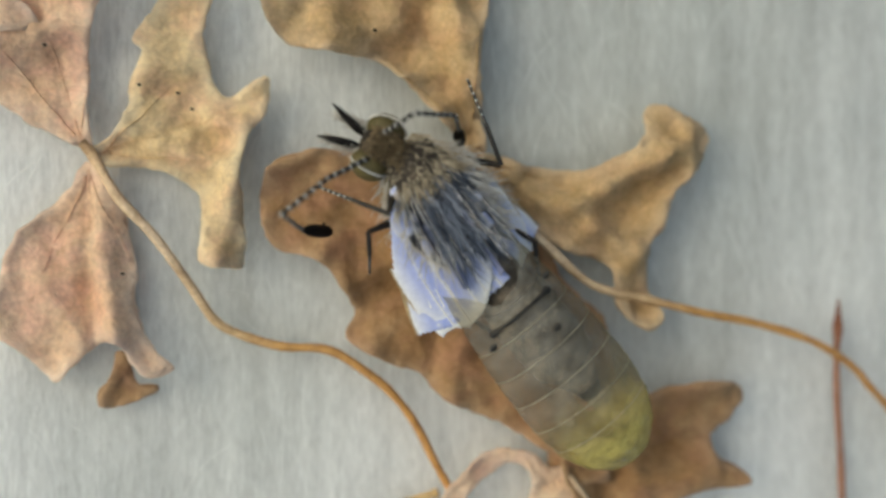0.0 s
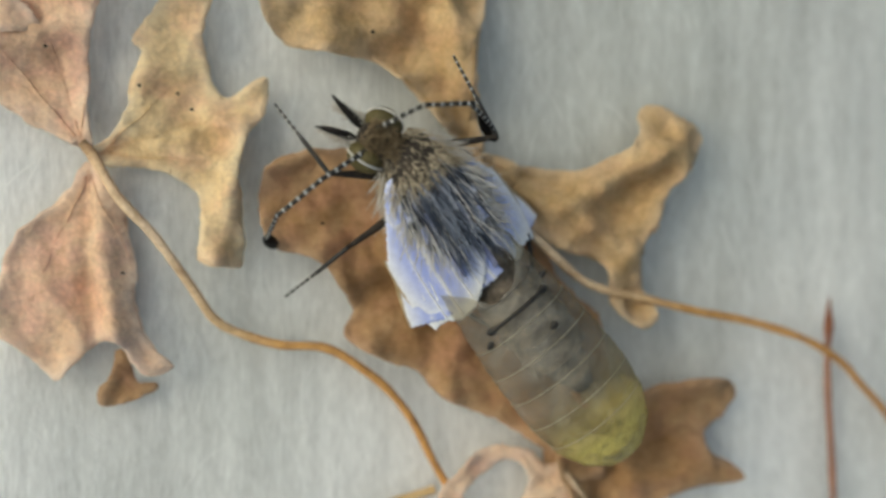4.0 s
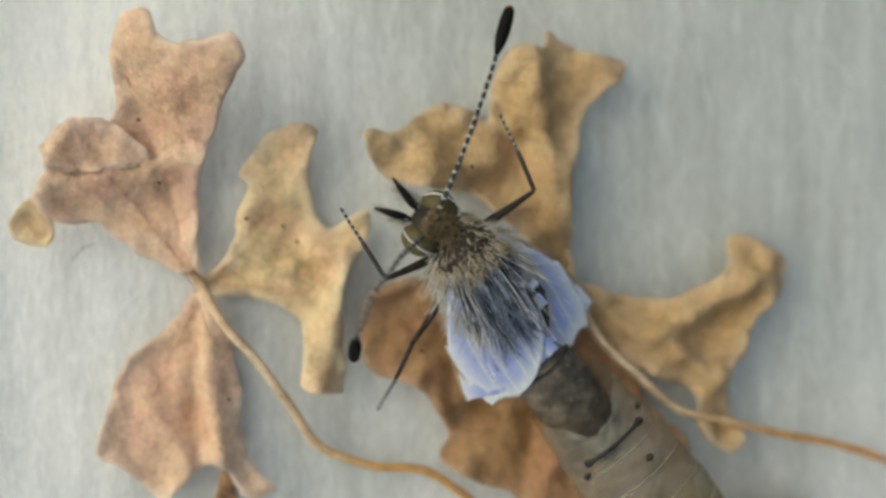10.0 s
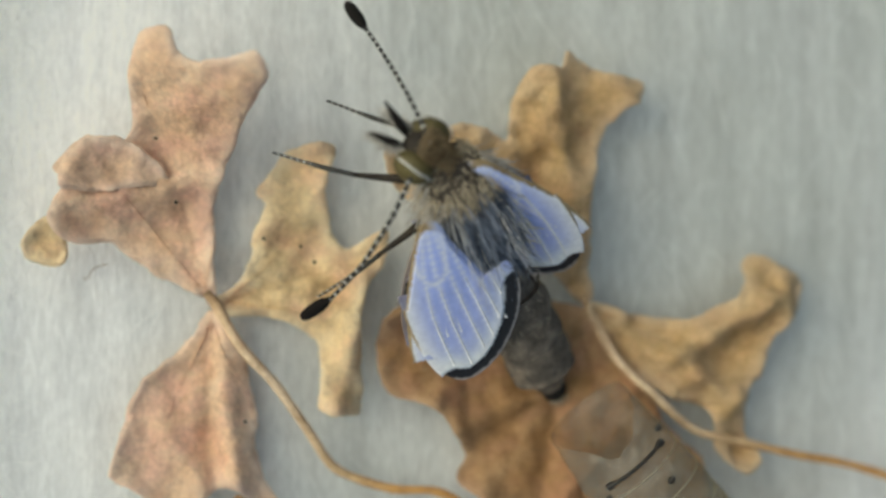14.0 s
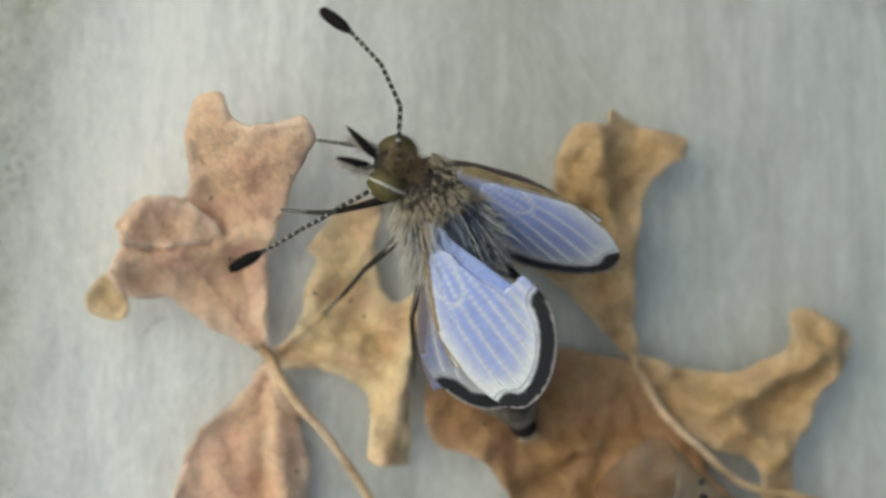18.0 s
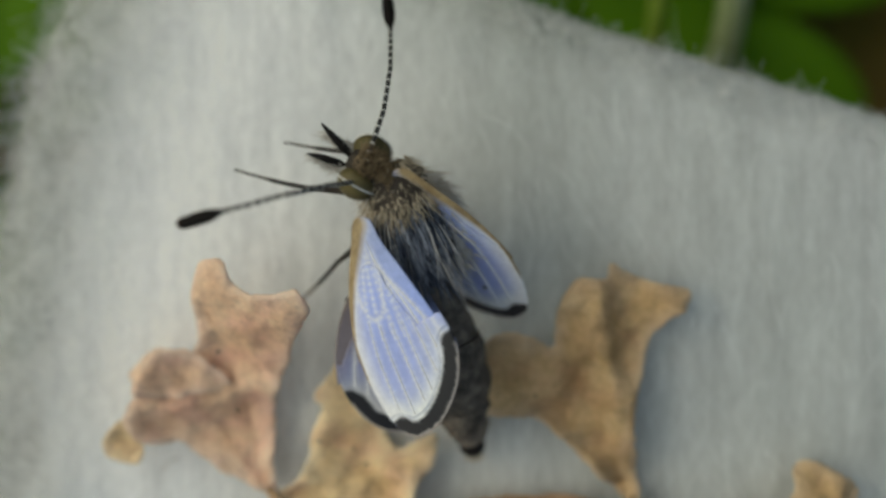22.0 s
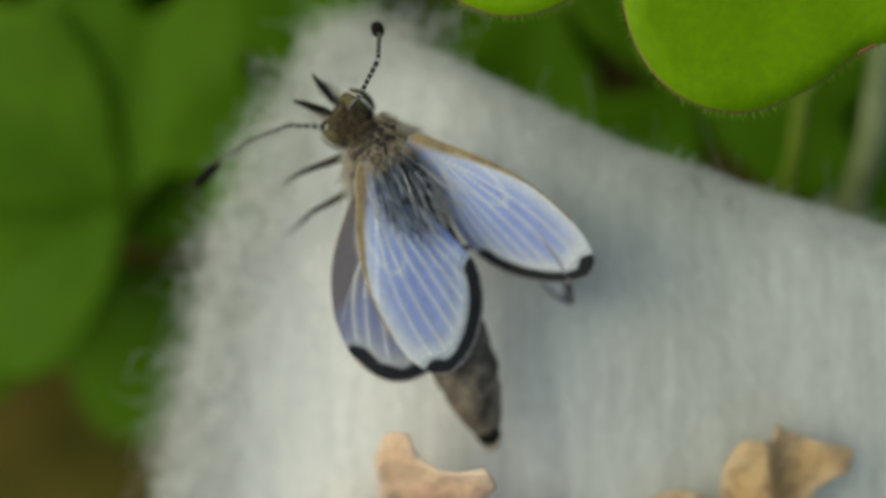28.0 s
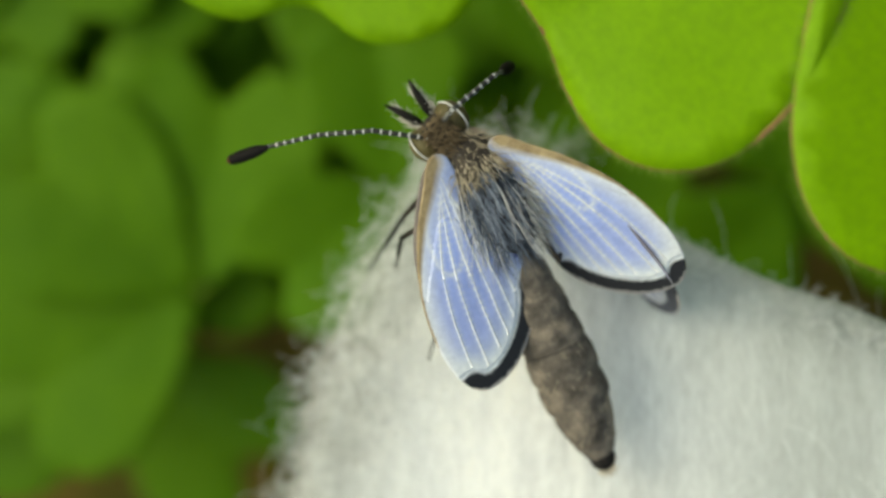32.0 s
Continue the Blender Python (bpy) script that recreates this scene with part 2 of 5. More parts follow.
# ---- mesh helpers ----
def part(name, verts, faces, mat, parent=None, label="", smooth=True, attrs=None):
    """One mesh object from a plan in millimetres, under a thing or a part."""
    me = bpy.data.meshes.new(name)
    me.from_pydata([(x * MM, y * MM, z * MM) for x, y, z in verts], [], faces)
    for key, values in (attrs or {}).items():
        me.attributes.new(key, "FLOAT", "POINT").data.foreach_set("value", values)
    if smooth:
        me.polygons.foreach_set("use_smooth", [True] * len(me.polygons))
    me.materials.append(mat)
    ob = new(name, me)
    if parent:
        ob.parent = parent
    if label:
        ob["label"] = label
    return ob


def thing(name, label, category, group="", kind="", m=None):
    ob = new(name)
    ob.empty_display_size = MM
    if m:
        ob.matrix_world = m
    return tagged(ob, label, category, group, kind)


def spline(pts, step, closed=False):
    """Points along a smooth line through the given ones, in 2D or 3D."""
    p = [np.array(q, float) for q in pts]
    n = len(p)
    out = []
    for k in range(n if closed else n - 1):
        a, b, c, d = (p[(k + o) % n] if closed else p[min(max(k + o, 0), n - 1)] for o in (-1, 0, 1, 2))
        m = max(1, int(np.linalg.norm(c - b) / step + 0.5))
        for s in np.arange(m) / m:
            out.append(0.5 * (2 * b + (c - a) * s + (2 * a - 5 * b + 4 * c - d) * s**2 + (3 * b - a - 3 * c + d) * s**3))
    if not closed:
        out.append(p[-1])
    return out


def ragged(outline, step, amount, seed):
    """A smoothed outline with a worn, uneven rim."""
    line = spline(outline, step, True)
    out = []
    for k, q in enumerate(line):
        t = line[(k + 1) % len(line)] - line[k - 1]
        t = np.array((t[1], -t[0])) / (np.linalg.norm(t) + 1e-9)
        w = noise.noise((q[0] * 1.3, q[1] * 1.3, seed)) + 0.6 * noise.noise((q[0] * 4, q[1] * 4, seed + 9))
        out.append(q + t * w * amount)
    return out


def fill(rim, spacing, seed=0):
    """Triangles that fill a flat outline: 2D points and faces, and each point's distance to the rim."""
    from mathutils import geometry
    rim = np.array(rim)
    lo, hi = rim.min(0), rim.max(0)
    rng = np.random.RandomState(seed)
    xs, ys = np.meshgrid(np.arange(lo[0], hi[0], spacing), np.arange(lo[1], hi[1], spacing * 0.87))
    xs[1::2] += spacing / 2
    inner = np.stack([xs.ravel(), ys.ravel()], 1) + rng.uniform(-0.12, 0.12, (xs.size, 2)) * spacing
    a, b = rim, np.roll(rim, -1, 0)
    inside = np.zeros(len(inner), bool)
    for (x0, y0), (x1, y1) in zip(a, b):
        cross = (y0 > inner[:, 1]) != (y1 > inner[:, 1])
        if y1 != y0:
            inside ^= cross & (inner[:, 0] < (x1 - x0) * (inner[:, 1] - y0) / (y1 - y0) + x0)
    inner = inner[inside]
    far = rim_distance(inner, rim)
    inner = inner[far > spacing * 0.45]
    n = len(rim)
    co = [Vector(q) for q in np.concatenate([rim, inner])]
    vs, _, fs, *_ = geometry.delaunay_2d_cdt(co, [(k, (k + 1) % n) for k in range(n)], [list(range(n))], 1, 1e-6)
    vs = np.array([tuple(v) for v in vs])
    return vs, [list(f) for f in fs], rim_distance(vs, rim)


def rim_distance(p, rim):
    best = np.full(len(p), 1e9)
    a, b = np.array(rim), np.roll(np.array(rim), -1, 0)
    for q, r in zip(a, b):
        d = r - q
        t = np.clip(((p - q) @ d) / (d @ d + 1e-12), 0, 1)
        best = np.minimum(best, np.linalg.norm(p - q - t[:, None] * d, axis=1))
    return best


def solid(verts, faces, thick):
    """Gives a sheet a second side and a rim, thick millimetres below."""
    n = len(verts)
    v = np.array(verts, float)
    nor = np.zeros_like(v)
    f = np.array(faces)
    fn = np.cross(v[f[:, 1]] - v[f[:, 0]], v[f[:, 2]] - v[f[:, 0]])
    for k in range(3):
        np.add.at(nor, f[:, k], fn)
    nor /= np.linalg.norm(nor, axis=1, keepdims=True) + 1e-12
    if nor[:, 2].sum() < 0:
        nor, faces = -nor, [q[::-1] for q in faces]
    low = v - nor * thick
    edges = {}
    for q in faces:
        for i in range(3):
            e = (q[i], q[(i + 1) % 3])
            if (e[1], e[0]) in edges:
                edges.pop((e[1], e[0]))
            else:
                edges[e] = 1
    out = list(faces) + [[c + n for c in q[::-1]] for q in faces] + [[b, a, a + n, b + n] for a, b in edges]
    return [tuple(q) for q in np.concatenate([v, low])], out


def tube(line, radii, sides=8, cap=True):
    """A round rod along a 3D line with a radius at each point. Returns verts, faces and the way along (0 to 1)."""
    line = [Vector(q) for q in line]
    vs, fs, along = [], [], []
    up = Vector((0.12, 0.31, 0.94))
    for k, q in enumerate(line):
        t = (line[min(k + 1, len(line) - 1)] - line[max(k - 1, 0)]).normalized()
        a = t.cross(up)
        a = a.normalized() if a.length > 1e-4 else Vector((1, 0, 0))
        b = a.cross(t)
        up = b
        r = radii[k] if hasattr(radii, "__len__") else radii
        for s in range(sides):
            w = 2 * math.pi * s / sides
            vs.append(tuple(q + (a * math.cos(w) + b * math.sin(w)) * r))
            along.append(k / (len(line) - 1))
    for k in range(len(line) - 1):
        for s in range(sides):
            c = (s + 1) % sides
            fs.append([k * sides + s, k * sides + c, (k + 1) * sides + c, (k + 1) * sides + s])
    if cap:
        fs += [list(range(sides)), list(range(len(vs) - 1, len(vs) - 1 - sides, -1))]
    return vs, fs, along


def joined(pieces):
    vs, fs, at = [], [], []
    for v, f, *a in pieces:
        n = len(vs)
        vs += v
        fs += [[c + n for c in q] for q in f]
        at += a[0] if a else [0.0] * len(v)
    return vs, fs, at


def blob(rings, sides=20):
    """A lathe-like body along y: rings of (y, half width, half height, z of centre)."""
    vs, fs = [], []
    for y, w, h, z in rings:
        for s in range(sides):
            a = 2 * math.pi * s / sides
            vs.append((w * math.cos(a), y, z + h * math.sin(a)))
    for k in range(len(rings) - 1):
        for s in range(sides):
            c = (s + 1) % sides
            fs.append([k * sides + s, k * sides + c, (k + 1) * sides + c, (k + 1) * sides + s])
    fs += [list(range(sides)), list(range(len(vs) - 1, len(vs) - 1 - sides, -1))]
    return vs, fs


# ---- ground ----
def build_ground():
    vs, fs = [], []
    radii = [0, 4, 8, 12, 17, 23, 30, 40, 55, 80, 140, 400, 2000, 30000]
    rng = np.random.RandomState(3)
    for k, r in enumerate(radii):
        for s in range(48):
            a = 2 * math.pi * s / 48
            lift = 1.6 * noise.noise((r * math.cos(a) * 0.09, r * math.sin(a) * 0.09, 4.0)) if r < 100 else 0
            vs.append((-14 + r * math.cos(a), 16 + r * math.sin(a), -36 + lift))
    for k in range(len(radii) - 1):
        for s in range(48):
            c = (s + 1) % 48
            fs.append([k * 48 + s, k * 48 + c, (k + 1) * 48 + c, (k + 1) * 48 + s])
    tagged(part("ground", vs, fs, SOIL), "dark damp soil under the clover", "ground", kind="structure")


# ---- the cotton pad: a soft white sheet with one drooping corner among the clover ----
LEFT_RIM = [(-13.0, 21.0), (-14.1, 19.2), (-15.1, 17.4), (-16.0, 15.7), (-16.6, 14.0), (-17.2, 12.0), (-17.8, 9.5), (-18.4, 6.0), (-18.7, 0.0), (-19.0, -12.0), (-18.0, -60.0)]
FAR_RIM = [(-12.5, 21.1), (-11.2, 20.6), (-9.5, 19.9), (-7.4, 18.8), (-4.7, 17.5), (-0.5, 15.9), (3.4, 14.7), (9.0, 13.0), (20.0, 9.5), (60.0, -4.0)]


def pad_height(x, y):
    """The pad's upper side: flat in the middle, bent down at its rims, reaching the ground far off."""
    p = np.array([(x, y)])
    left = float(np.interp(y, [q[1] for q in LEFT_RIM[::-1]], [q[0] for q in LEFT_RIM[::-1]]))
    far = float(np.interp(x, [q[0] for q in FAR_RIM], [q[1] for q in FAR_RIM]))
    a, b = max(0.0, 7.5 - (x - left)), max(0.0, 3.0 - (far - y))
    z = -0.017 * a**2 - 0.06 * max(0.0, 2.2 - (x - left)) ** 2 - 0.0045 * max(0.0, x) ** 2 - 0.12 * b**2 + 0.12 * noise.noise((x * 0.25, y * 0.25, 2.0))
    z -= 0.016 * max(0.0, x - 18) ** 2 + 0.016 * max(0.0, -14 - y) ** 2
    return max(z, -35.0)


def build_pad():
    rng = random.Random(5)
    rim = [(-12.8, 21.3)] + FAR_RIM + [(58.0, -60.0)] + LEFT_RIM[::-1]
    rim = [q for k, q in enumerate(rim) if k == 0 or math.dist(q, rim[k - 1]) > 0.4]
    near = ragged(rim, 1.2, 0.12, 31)
    v2, f, d = fill(near, 0.9, 1)
    v = [(x, y, pad_height(x, y)) for x, y in v2]
    pad = thing("cotton_pad", "soft white fibrous cotton pad with a drooping corner", "cotton pad")
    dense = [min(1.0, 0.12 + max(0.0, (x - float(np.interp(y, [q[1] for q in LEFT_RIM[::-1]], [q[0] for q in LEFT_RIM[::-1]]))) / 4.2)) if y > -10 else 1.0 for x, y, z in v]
    # painted side light: 0 in the middle, 1 near the left rim
    light_tone = [float(np.clip((-6.0 - x + 1.5 * noise.noise((x * 0.2, y * 0.2, 8.0))) / 6.0, 0, 1)) for x, y, z in v]
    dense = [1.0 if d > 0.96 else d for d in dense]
    part("sheet", *solid(v, f, 1.5), PAD, pad, attrs={"dense": dense + dense, "light_tone": light_tone + light_tone})

    # loose fibres: faint streaks on the face, a fine tangle along the drooping rim
    def left_rim(y):
        return float(np.interp(y, [q[1] for q in LEFT_RIM[::-1]], [q[0] for q in LEFT_RIM[::-1]]))

    def far_rim(x):
        return float(np.interp(x, [q[0] for q in FAR_RIM], [q[1] for q in FAR_RIM]))

    face, rim_hair = [], []
    for k in range(700):
        x, y = rng.uniform(-20, 13), rng.uniform(-9, 22)
        if x < left_rim(y) + 0.2 or y > far_rim(x) - 0.2:
            continue
        a, n, step = rng.gauss(math.pi / 2 + 0.12, 0.3), 7, rng.uniform(0.15, 0.4)
        line, bend = [], rng.gauss(0, 0.1)
        for i in range(n):
            line.append((x, y, pad_height(x, y) + 0.002 + 0.012 * math.sin(i / (n - 1) * math.pi)))
            x, y, a = x + math.cos(a) * step, y + math.sin(a) * step, a + bend
        face.append(tube(line, rng.uniform(0.004, 0.009), 3, False))
    for k in range(10000):
        pick = rng.random()
        if pick < 0.82:
            y = rng.uniform(-3, 20.8)
            x, a = left_rim(y) + rng.triangular(-0.5, 4.6, 0.9), rng.choice((1.5, 4.6)) + rng.gauss(0, 0.7)
            long, wave, turn, thick = rng.uniform(0.06, 0.20), 0.12, rng.gauss(0, 0.40), rng.uniform(0.0035, 0.009)
        elif pick < 0.84:
            x, y = rng.uniform(-13.8, -11.0), rng.uniform(19.4, 21.2)
            x, y = max(x, left_rim(y)), min(y, far_rim(x) + rng.uniform(-0.4, 0.1))
            a, long, wave, turn, thick = rng.uniform(0.8, 2.6), rng.uniform(0.03, 0.09), 0.2, rng.gauss(0, 0.3), rng.uniform(0.003, 0.006)
        else:
            x = rng.uniform(-12.5, 9)
            y, a = far_rim(x) - 0.3 - abs(rng.gauss(0, 0.3)), rng.choice((-0.5, 2.6)) + rng.gauss(0, 0.6)
            long, wave, turn, thick = rng.uniform(0.03, 0.08), 0.3, rng.gauss(0, 0.2), rng.uniform(0.005, 0.011)
        z = pad_height(x, y) + rng.uniform(-0.15, 0.35)
        line, lift = [], rng.gauss(0, 0.2)
        for i in range(12):
            line.append((x, y, z))
            x, y, z = x + math.cos(a) * long, y + math.sin(a) * long, z + math.sin(lift) * long
            a, lift = a + turn + rng.gauss(0, wave), lift * 0.8 + rng.gauss(0, 0.15)
        rim_hair.append(tube(line, thick, 3, False))
    tagged(part("surface_fuzz", *joined(face)[:2], FIBRE, pad, smooth=False), kind="stuff")
    tagged(part("edge_fuzz", *joined(rim_hair)[:2], FIBRE, pad, smooth=False), kind="stuff")


# ---- dried leaves on the pad ----
def leaflet(name, outline, base, lift, mat, parent, seed, curl=0.25, spacing=0.17, crumple=0.34, label="", folds=(), veins=3, peaks=()):
    """A crumpled dry leaflet; it rises from the pad towards its rim by lift. folds: creases (x, y, turn, height, width); peaks: raised lobes (x, y, height, width)."""
    rim = ragged(outline, 0.11, 0.075, seed)
    v2, f, d = fill(rim, spacing, seed)
    c = np.mean(np.array(outline), 0)
    axis = (c - base) / np.linalg.norm(c - np.array(base))

    def height(x, y, e):
        r = math.hypot(x - base[0], y - base[1])
        across = abs((x - base[0]) * axis[1] - (y - base[1]) * axis[0])
        z = pad_height(x, y) + 0.3 + lift * min(1.0, r / 5.0)
        z += crumple * (noise.noise((x * 0.7, y * 0.7, seed)) + 0.5 * noise.noise((x * 1.7, y * 1.7, seed)) + 0.2 * noise.noise((x * 4.2, y * 4.2, seed)))
        z += curl * math.exp(-e / 0.45) * (0.6 + 0.8 * noise.noise((x * 0.9, y * 0.9, seed + 3))) - 0.14 * math.exp(-((across / 0.16) ** 2))
        z += crumple * 0.8 * ((1 - abs(noise.noise((x * 0.32, y * 0.32, seed + 7))) * 2) ** 3 - 0.25)
        for px, py, high, wide in peaks:
            z += high * math.exp(-(((x - px) ** 2 + (y - py) ** 2) / wide**2))
        for fx, fy, turn, high, wide in folds:
            off = -(x - fx) * math.sin(radians(turn)) + (y - fy) * math.cos(radians(turn))
            way = (x - fx) * math.cos(radians(turn)) + (y - fy) * math.sin(radians(turn))
            z += high * math.exp(-((off / wide) ** 2)) * math.exp(-((way / 2.2) ** 4))
        return max(z, pad_height(x, y) + 0.08)

    worn = [math.exp(-e / 0.26) for e in d]
    leaf = part(name, *solid([(x, y, height(x, y, e)) for (x, y), e in zip(v2, d)], f, 0.06), mat, parent, label, attrs={"worn": worn + worn})
    if veins:
        far = max(np.array(outline), key=lambda q: np.linalg.norm(q - np.array(base)))
        long = float(np.linalg.norm(far - np.array(base))) * 0.8
        lines = [(0.0, 0.0, long)] + [(s * 0.42, 0.12 * long, long * 0.62) for s in (-1, 1)] * (veins > 1)
        rr = np.array(rim)
        for turn, start, reach in lines:
            way = np.array((axis[0] * math.cos(turn) - axis[1] * math.sin(turn), axis[0] * math.sin(turn) + axis[1] * math.cos(turn)))
            pts = [np.array(base) + axis * start * 0.6 + way * reach * s + 0.10 * np.array((noise.noise((s * 3, seed, turn)), noise.noise((seed, s * 3, turn)))) for s in np.linspace(0.05, 1, 16)]
            keep = []
            for q in pts:
                inside = sum((rr[i][1] > q[1]) != (rr[i - 1][1] > q[1]) and q[0] < (rr[i - 1][0] - rr[i][0]) * (q[1] - rr[i][1]) / (rr[i - 1][1] - rr[i][1]) + rr[i][0] for i in range(len(rr))) % 2
                if not inside:
                    break
                e = float(rim_distance(np.array([q]), rr)[0])
                keep.append((q[0], q[1], height(q[0], q[1], e) + 0.005))
            if len(keep) > 4:
                part("vein", *tube(keep, list(np.linspace(0.045, 0.015, len(keep))), 5)[:2], mat, leaf)
    return leaf


def speck(x, y, z, size, parent):
    r = random.Random(int(x * 97 + y * 13))
    part("speck", *tube([(x - size, y, z), (x - size * 0.3, y + size * 0.2, z + 0.02), (x + size * 0.5, y - size * 0.1, z + 0.02), (x + size, y, z)], [size * 0.2, size * 0.8, size * 0.7, size * 0.1], 7)[:2], SPECK, parent, "tiny dark speck")


def stem(name, line, radius, mat, parent, z=0.3, seed=0, taper=0.75):
    pts = spline([(x, y, pad_height(x, y) + (q[0] if q else z)) for x, y, *q in line], 0.25)
    n = len(pts)
    rad = [radius * (1 - (1 - taper) * k / n) * (1 + 0.22 * noise.noise((k * 0.3, seed, 0)) + 0.1 * noise.noise((k * 1.1, seed, 4))) for k in range(n)]
    v, f, a = tube(pts, rad, 9)
    return part(name, v, f, mat, parent, attrs={"along": a})


def build_dried_leaves():
    leaf = thing("dried_leaf", "pinkish tan three-lobed dried leaf lying on the pad", "dried leaf", "dried leaves")
    j = (-9.3, 2.3)
    leaflet("leaflet", [(-9.4, 2.6), (-10.4, 3.0), (-11.3, 3.6), (-11.9, 4.0), (-12.7, 4.0), (-13.3, 4.6), (-12.9, 5.5), (-13.2, 5.9), (-12.4, 6.6), (-11.3, 6.6), (-11.2, 8.3), (-10.8, 9.1), (-10.2, 9.2), (-10.0, 8.7), (-9.6, 8.3), (-8.7, 8.3), (-8.1, 8.5), (-7.8, 8.0), (-8.0, 7.6), (-8.6, 6.6), (-9.2, 4.9), (-9.2, 3.9), (-9.2, 2.6)], j, 0.6, PINK, leaf, 11, 0.35, folds=((-11.3, 5.2, 15, 0.5, 0.5),), peaks=((-7.9, 8.3, 2.9, 1.9), (-10.6, 9.0, 1.5, 1.7)))
    leaflet("leaflet_fold", [(-13.0, 5.9), (-12.4, 6.55), (-11.4, 6.6), (-10.7, 6.1), (-10.35, 5.5), (-11.0, 5.4), (-12.0, 5.3), (-12.8, 5.3)], j, 1.1, PINK, leaf, 12, 0.25, veins=0, label="curled-over flap of the leaflet")
    leaflet("leaflet_fold", [(-13.2, 4.7), (-13.9, 4.1), (-13.8, 3.5), (-13.0, 3.4), (-12.9, 4.0)], j, 0.7, TAN, leaf, 13, 0.3, veins=0, label="curled-over flap of the leaflet")
    leaflet("leaflet", [(-9.2, 2.4), (-8.6, 2.9), (-8.2, 3.6), (-8.2, 4.2), (-7.9, 5.0), (-8.1, 5.3), (-7.7, 5.9), (-7.1, 6.5), (-6.1, 6.5), (-6.3, 5.6), (-6.2, 4.5), (-5.8, 3.9), (-5.2, 4.1), (-4.7, 4.3), (-4.8, 3.5), (-5.3, 2.6), (-5.4, 1.5), (-5.3, -0.4), (-5.9, -0.5), (-6.5, -0.3), (-6.4, 0.6), (-6.5, 1.4), (-7.1, 1.8), (-7.9, 2.0), (-8.7, 2.1)], j, 0.35, TAN, leaf, 14, 0.25, folds=((-7.2, 2.5, -20, 0.45, 0.35), (-5.8, 0.8, 80, 0.4, 0.35)))
    leaflet("leaflet", [(-9.3, 2.2), (-9.7, 1.6), (-10.6, 0.7), (-11.3, -0.1), (-11.6, -1.4), (-11.8, -2.1), (-10.9, -2.6), (-10.1, -3.4), (-9.6, -2.9), (-8.9, -2.4), (-8.4, -2.5), (-8.1, -3.0), (-7.7, -3.3), (-7.1, -3.1), (-7.7, -2.5), (-8.1, -1.4), (-8.1, -0.4), (-8.3, 0.6), (-8.7, 1.7)], j, 0.3, PINK, leaf, 15, 0.3, folds=((-8.7, -0.5, 95, 0.5, 0.4),))
    for x, y, z in ((-7.9, 4.1, 1.0), (-6.6, 3.5, 1.0), (-6.95, 3.9, 1.0), (-8.35, -0.65, 1.0), (-10.1, 5.0, 1.5), (-10.6, 6.6, 1.6)):
        speck(x, y, z, 0.05, leaf)
    stem("stem", [(-9.4, 2.7, 0.6), (-9.1, 2.3, 0.6), (-8.5, 1.3, 0.8), (-7.6, 0.3, 0.8), (-6.7, -1.0, 0.6), (-6.1, -1.9, 0.5), (-5.4, -2.3, 0.4), (-4.4, -2.6, 0.4), (-3.2, -2.7, 0.4), (-2.2, -3.3, 0.4), (-1.5, -3.9, 0.4), (-0.9, -4.7, 0.4), (-0.4, -5.7, 0.5), (0.2, -6.8, 0.5), (0.9, -8.2, 0.3), (1.4, -10.0, 0.2)], 0.135, STEM, leaf, seed=1)

    scrap = thing("leaf_scrap", "small curled scrap of dry leaf lying on the pad", "dried leaf", "dried leaves")
    leaflet("scrap", [(-8.6, -2.7), (-8.3, -2.9), (-8.1, -3.5), (-7.6, -3.6), (-7.9, -3.9), (-8.9, -4.1), (-9.1, -3.7), (-8.7, -3.3)], (-8.3, -3.3), 0.3, BROWN, scrap, 16, 0.3, veins=0)

    leaf = thing("dried_leaf", "tan-brown crumpled dried leaf under the empty pupa case", "dried leaf", "dried leaves")
    j = (0.7, 2.4)
    leaflet("leaflet", [(0.6, 2.5), (-0.9, 4.0), (-1.7, 4.7), (-2.6, 4.9), (-4.0, 5.1), (-4.6, 5.6), (-4.8, 6.4), (-4.0, 6.4), (-3.4, 6.9), (-2.6, 7.2), (-1.9, 7.0), (-1.5, 6.8), (-1.4, 7.7), (-1.0, 8.7), (-0.1, 8.7), (0.0, 9.1), (0.6, 8.8), (1.2, 8.6), (2.1, 8.4), (2.1, 8.0), (1.2, 7.2), (0.9, 6.1), (0.7, 4.7), (0.8, 3.7), (0.9, 2.5)], j, 0.5, OCHRE, leaf, 21, 0.35, crumple=0.5, folds=((0.0, 6.3, 100, 0.5, 0.3), (-3.0, 5.7, -8, 0.6, 0.5)))
    leaflet("leaflet", [(0.7, 2.3), (-1.4, 2.6), (-3.5, 2.5), (-4.6, 2.2), (-4.9, 1.4), (-4.7, 0.1), (-3.5, -0.3), (-2.9, -0.9), (-2.5, -1.7), (-2.7, -2.4), (-1.6, -3.0), (-0.9, -3.2), (-0.3, -3.9), (0.8, -4.4), (1.8, -4.9), (2.9, -5.6), (4.0, -5.3), (4.6, -4.2), (4.3, -3.0), (4.1, -1.9), (3.1, -1.0), (2.4, 0.2), (1.5, 1.3), (0.9, 2.0)], j, 0.3, BROWN, leaf, 22, 0.25)
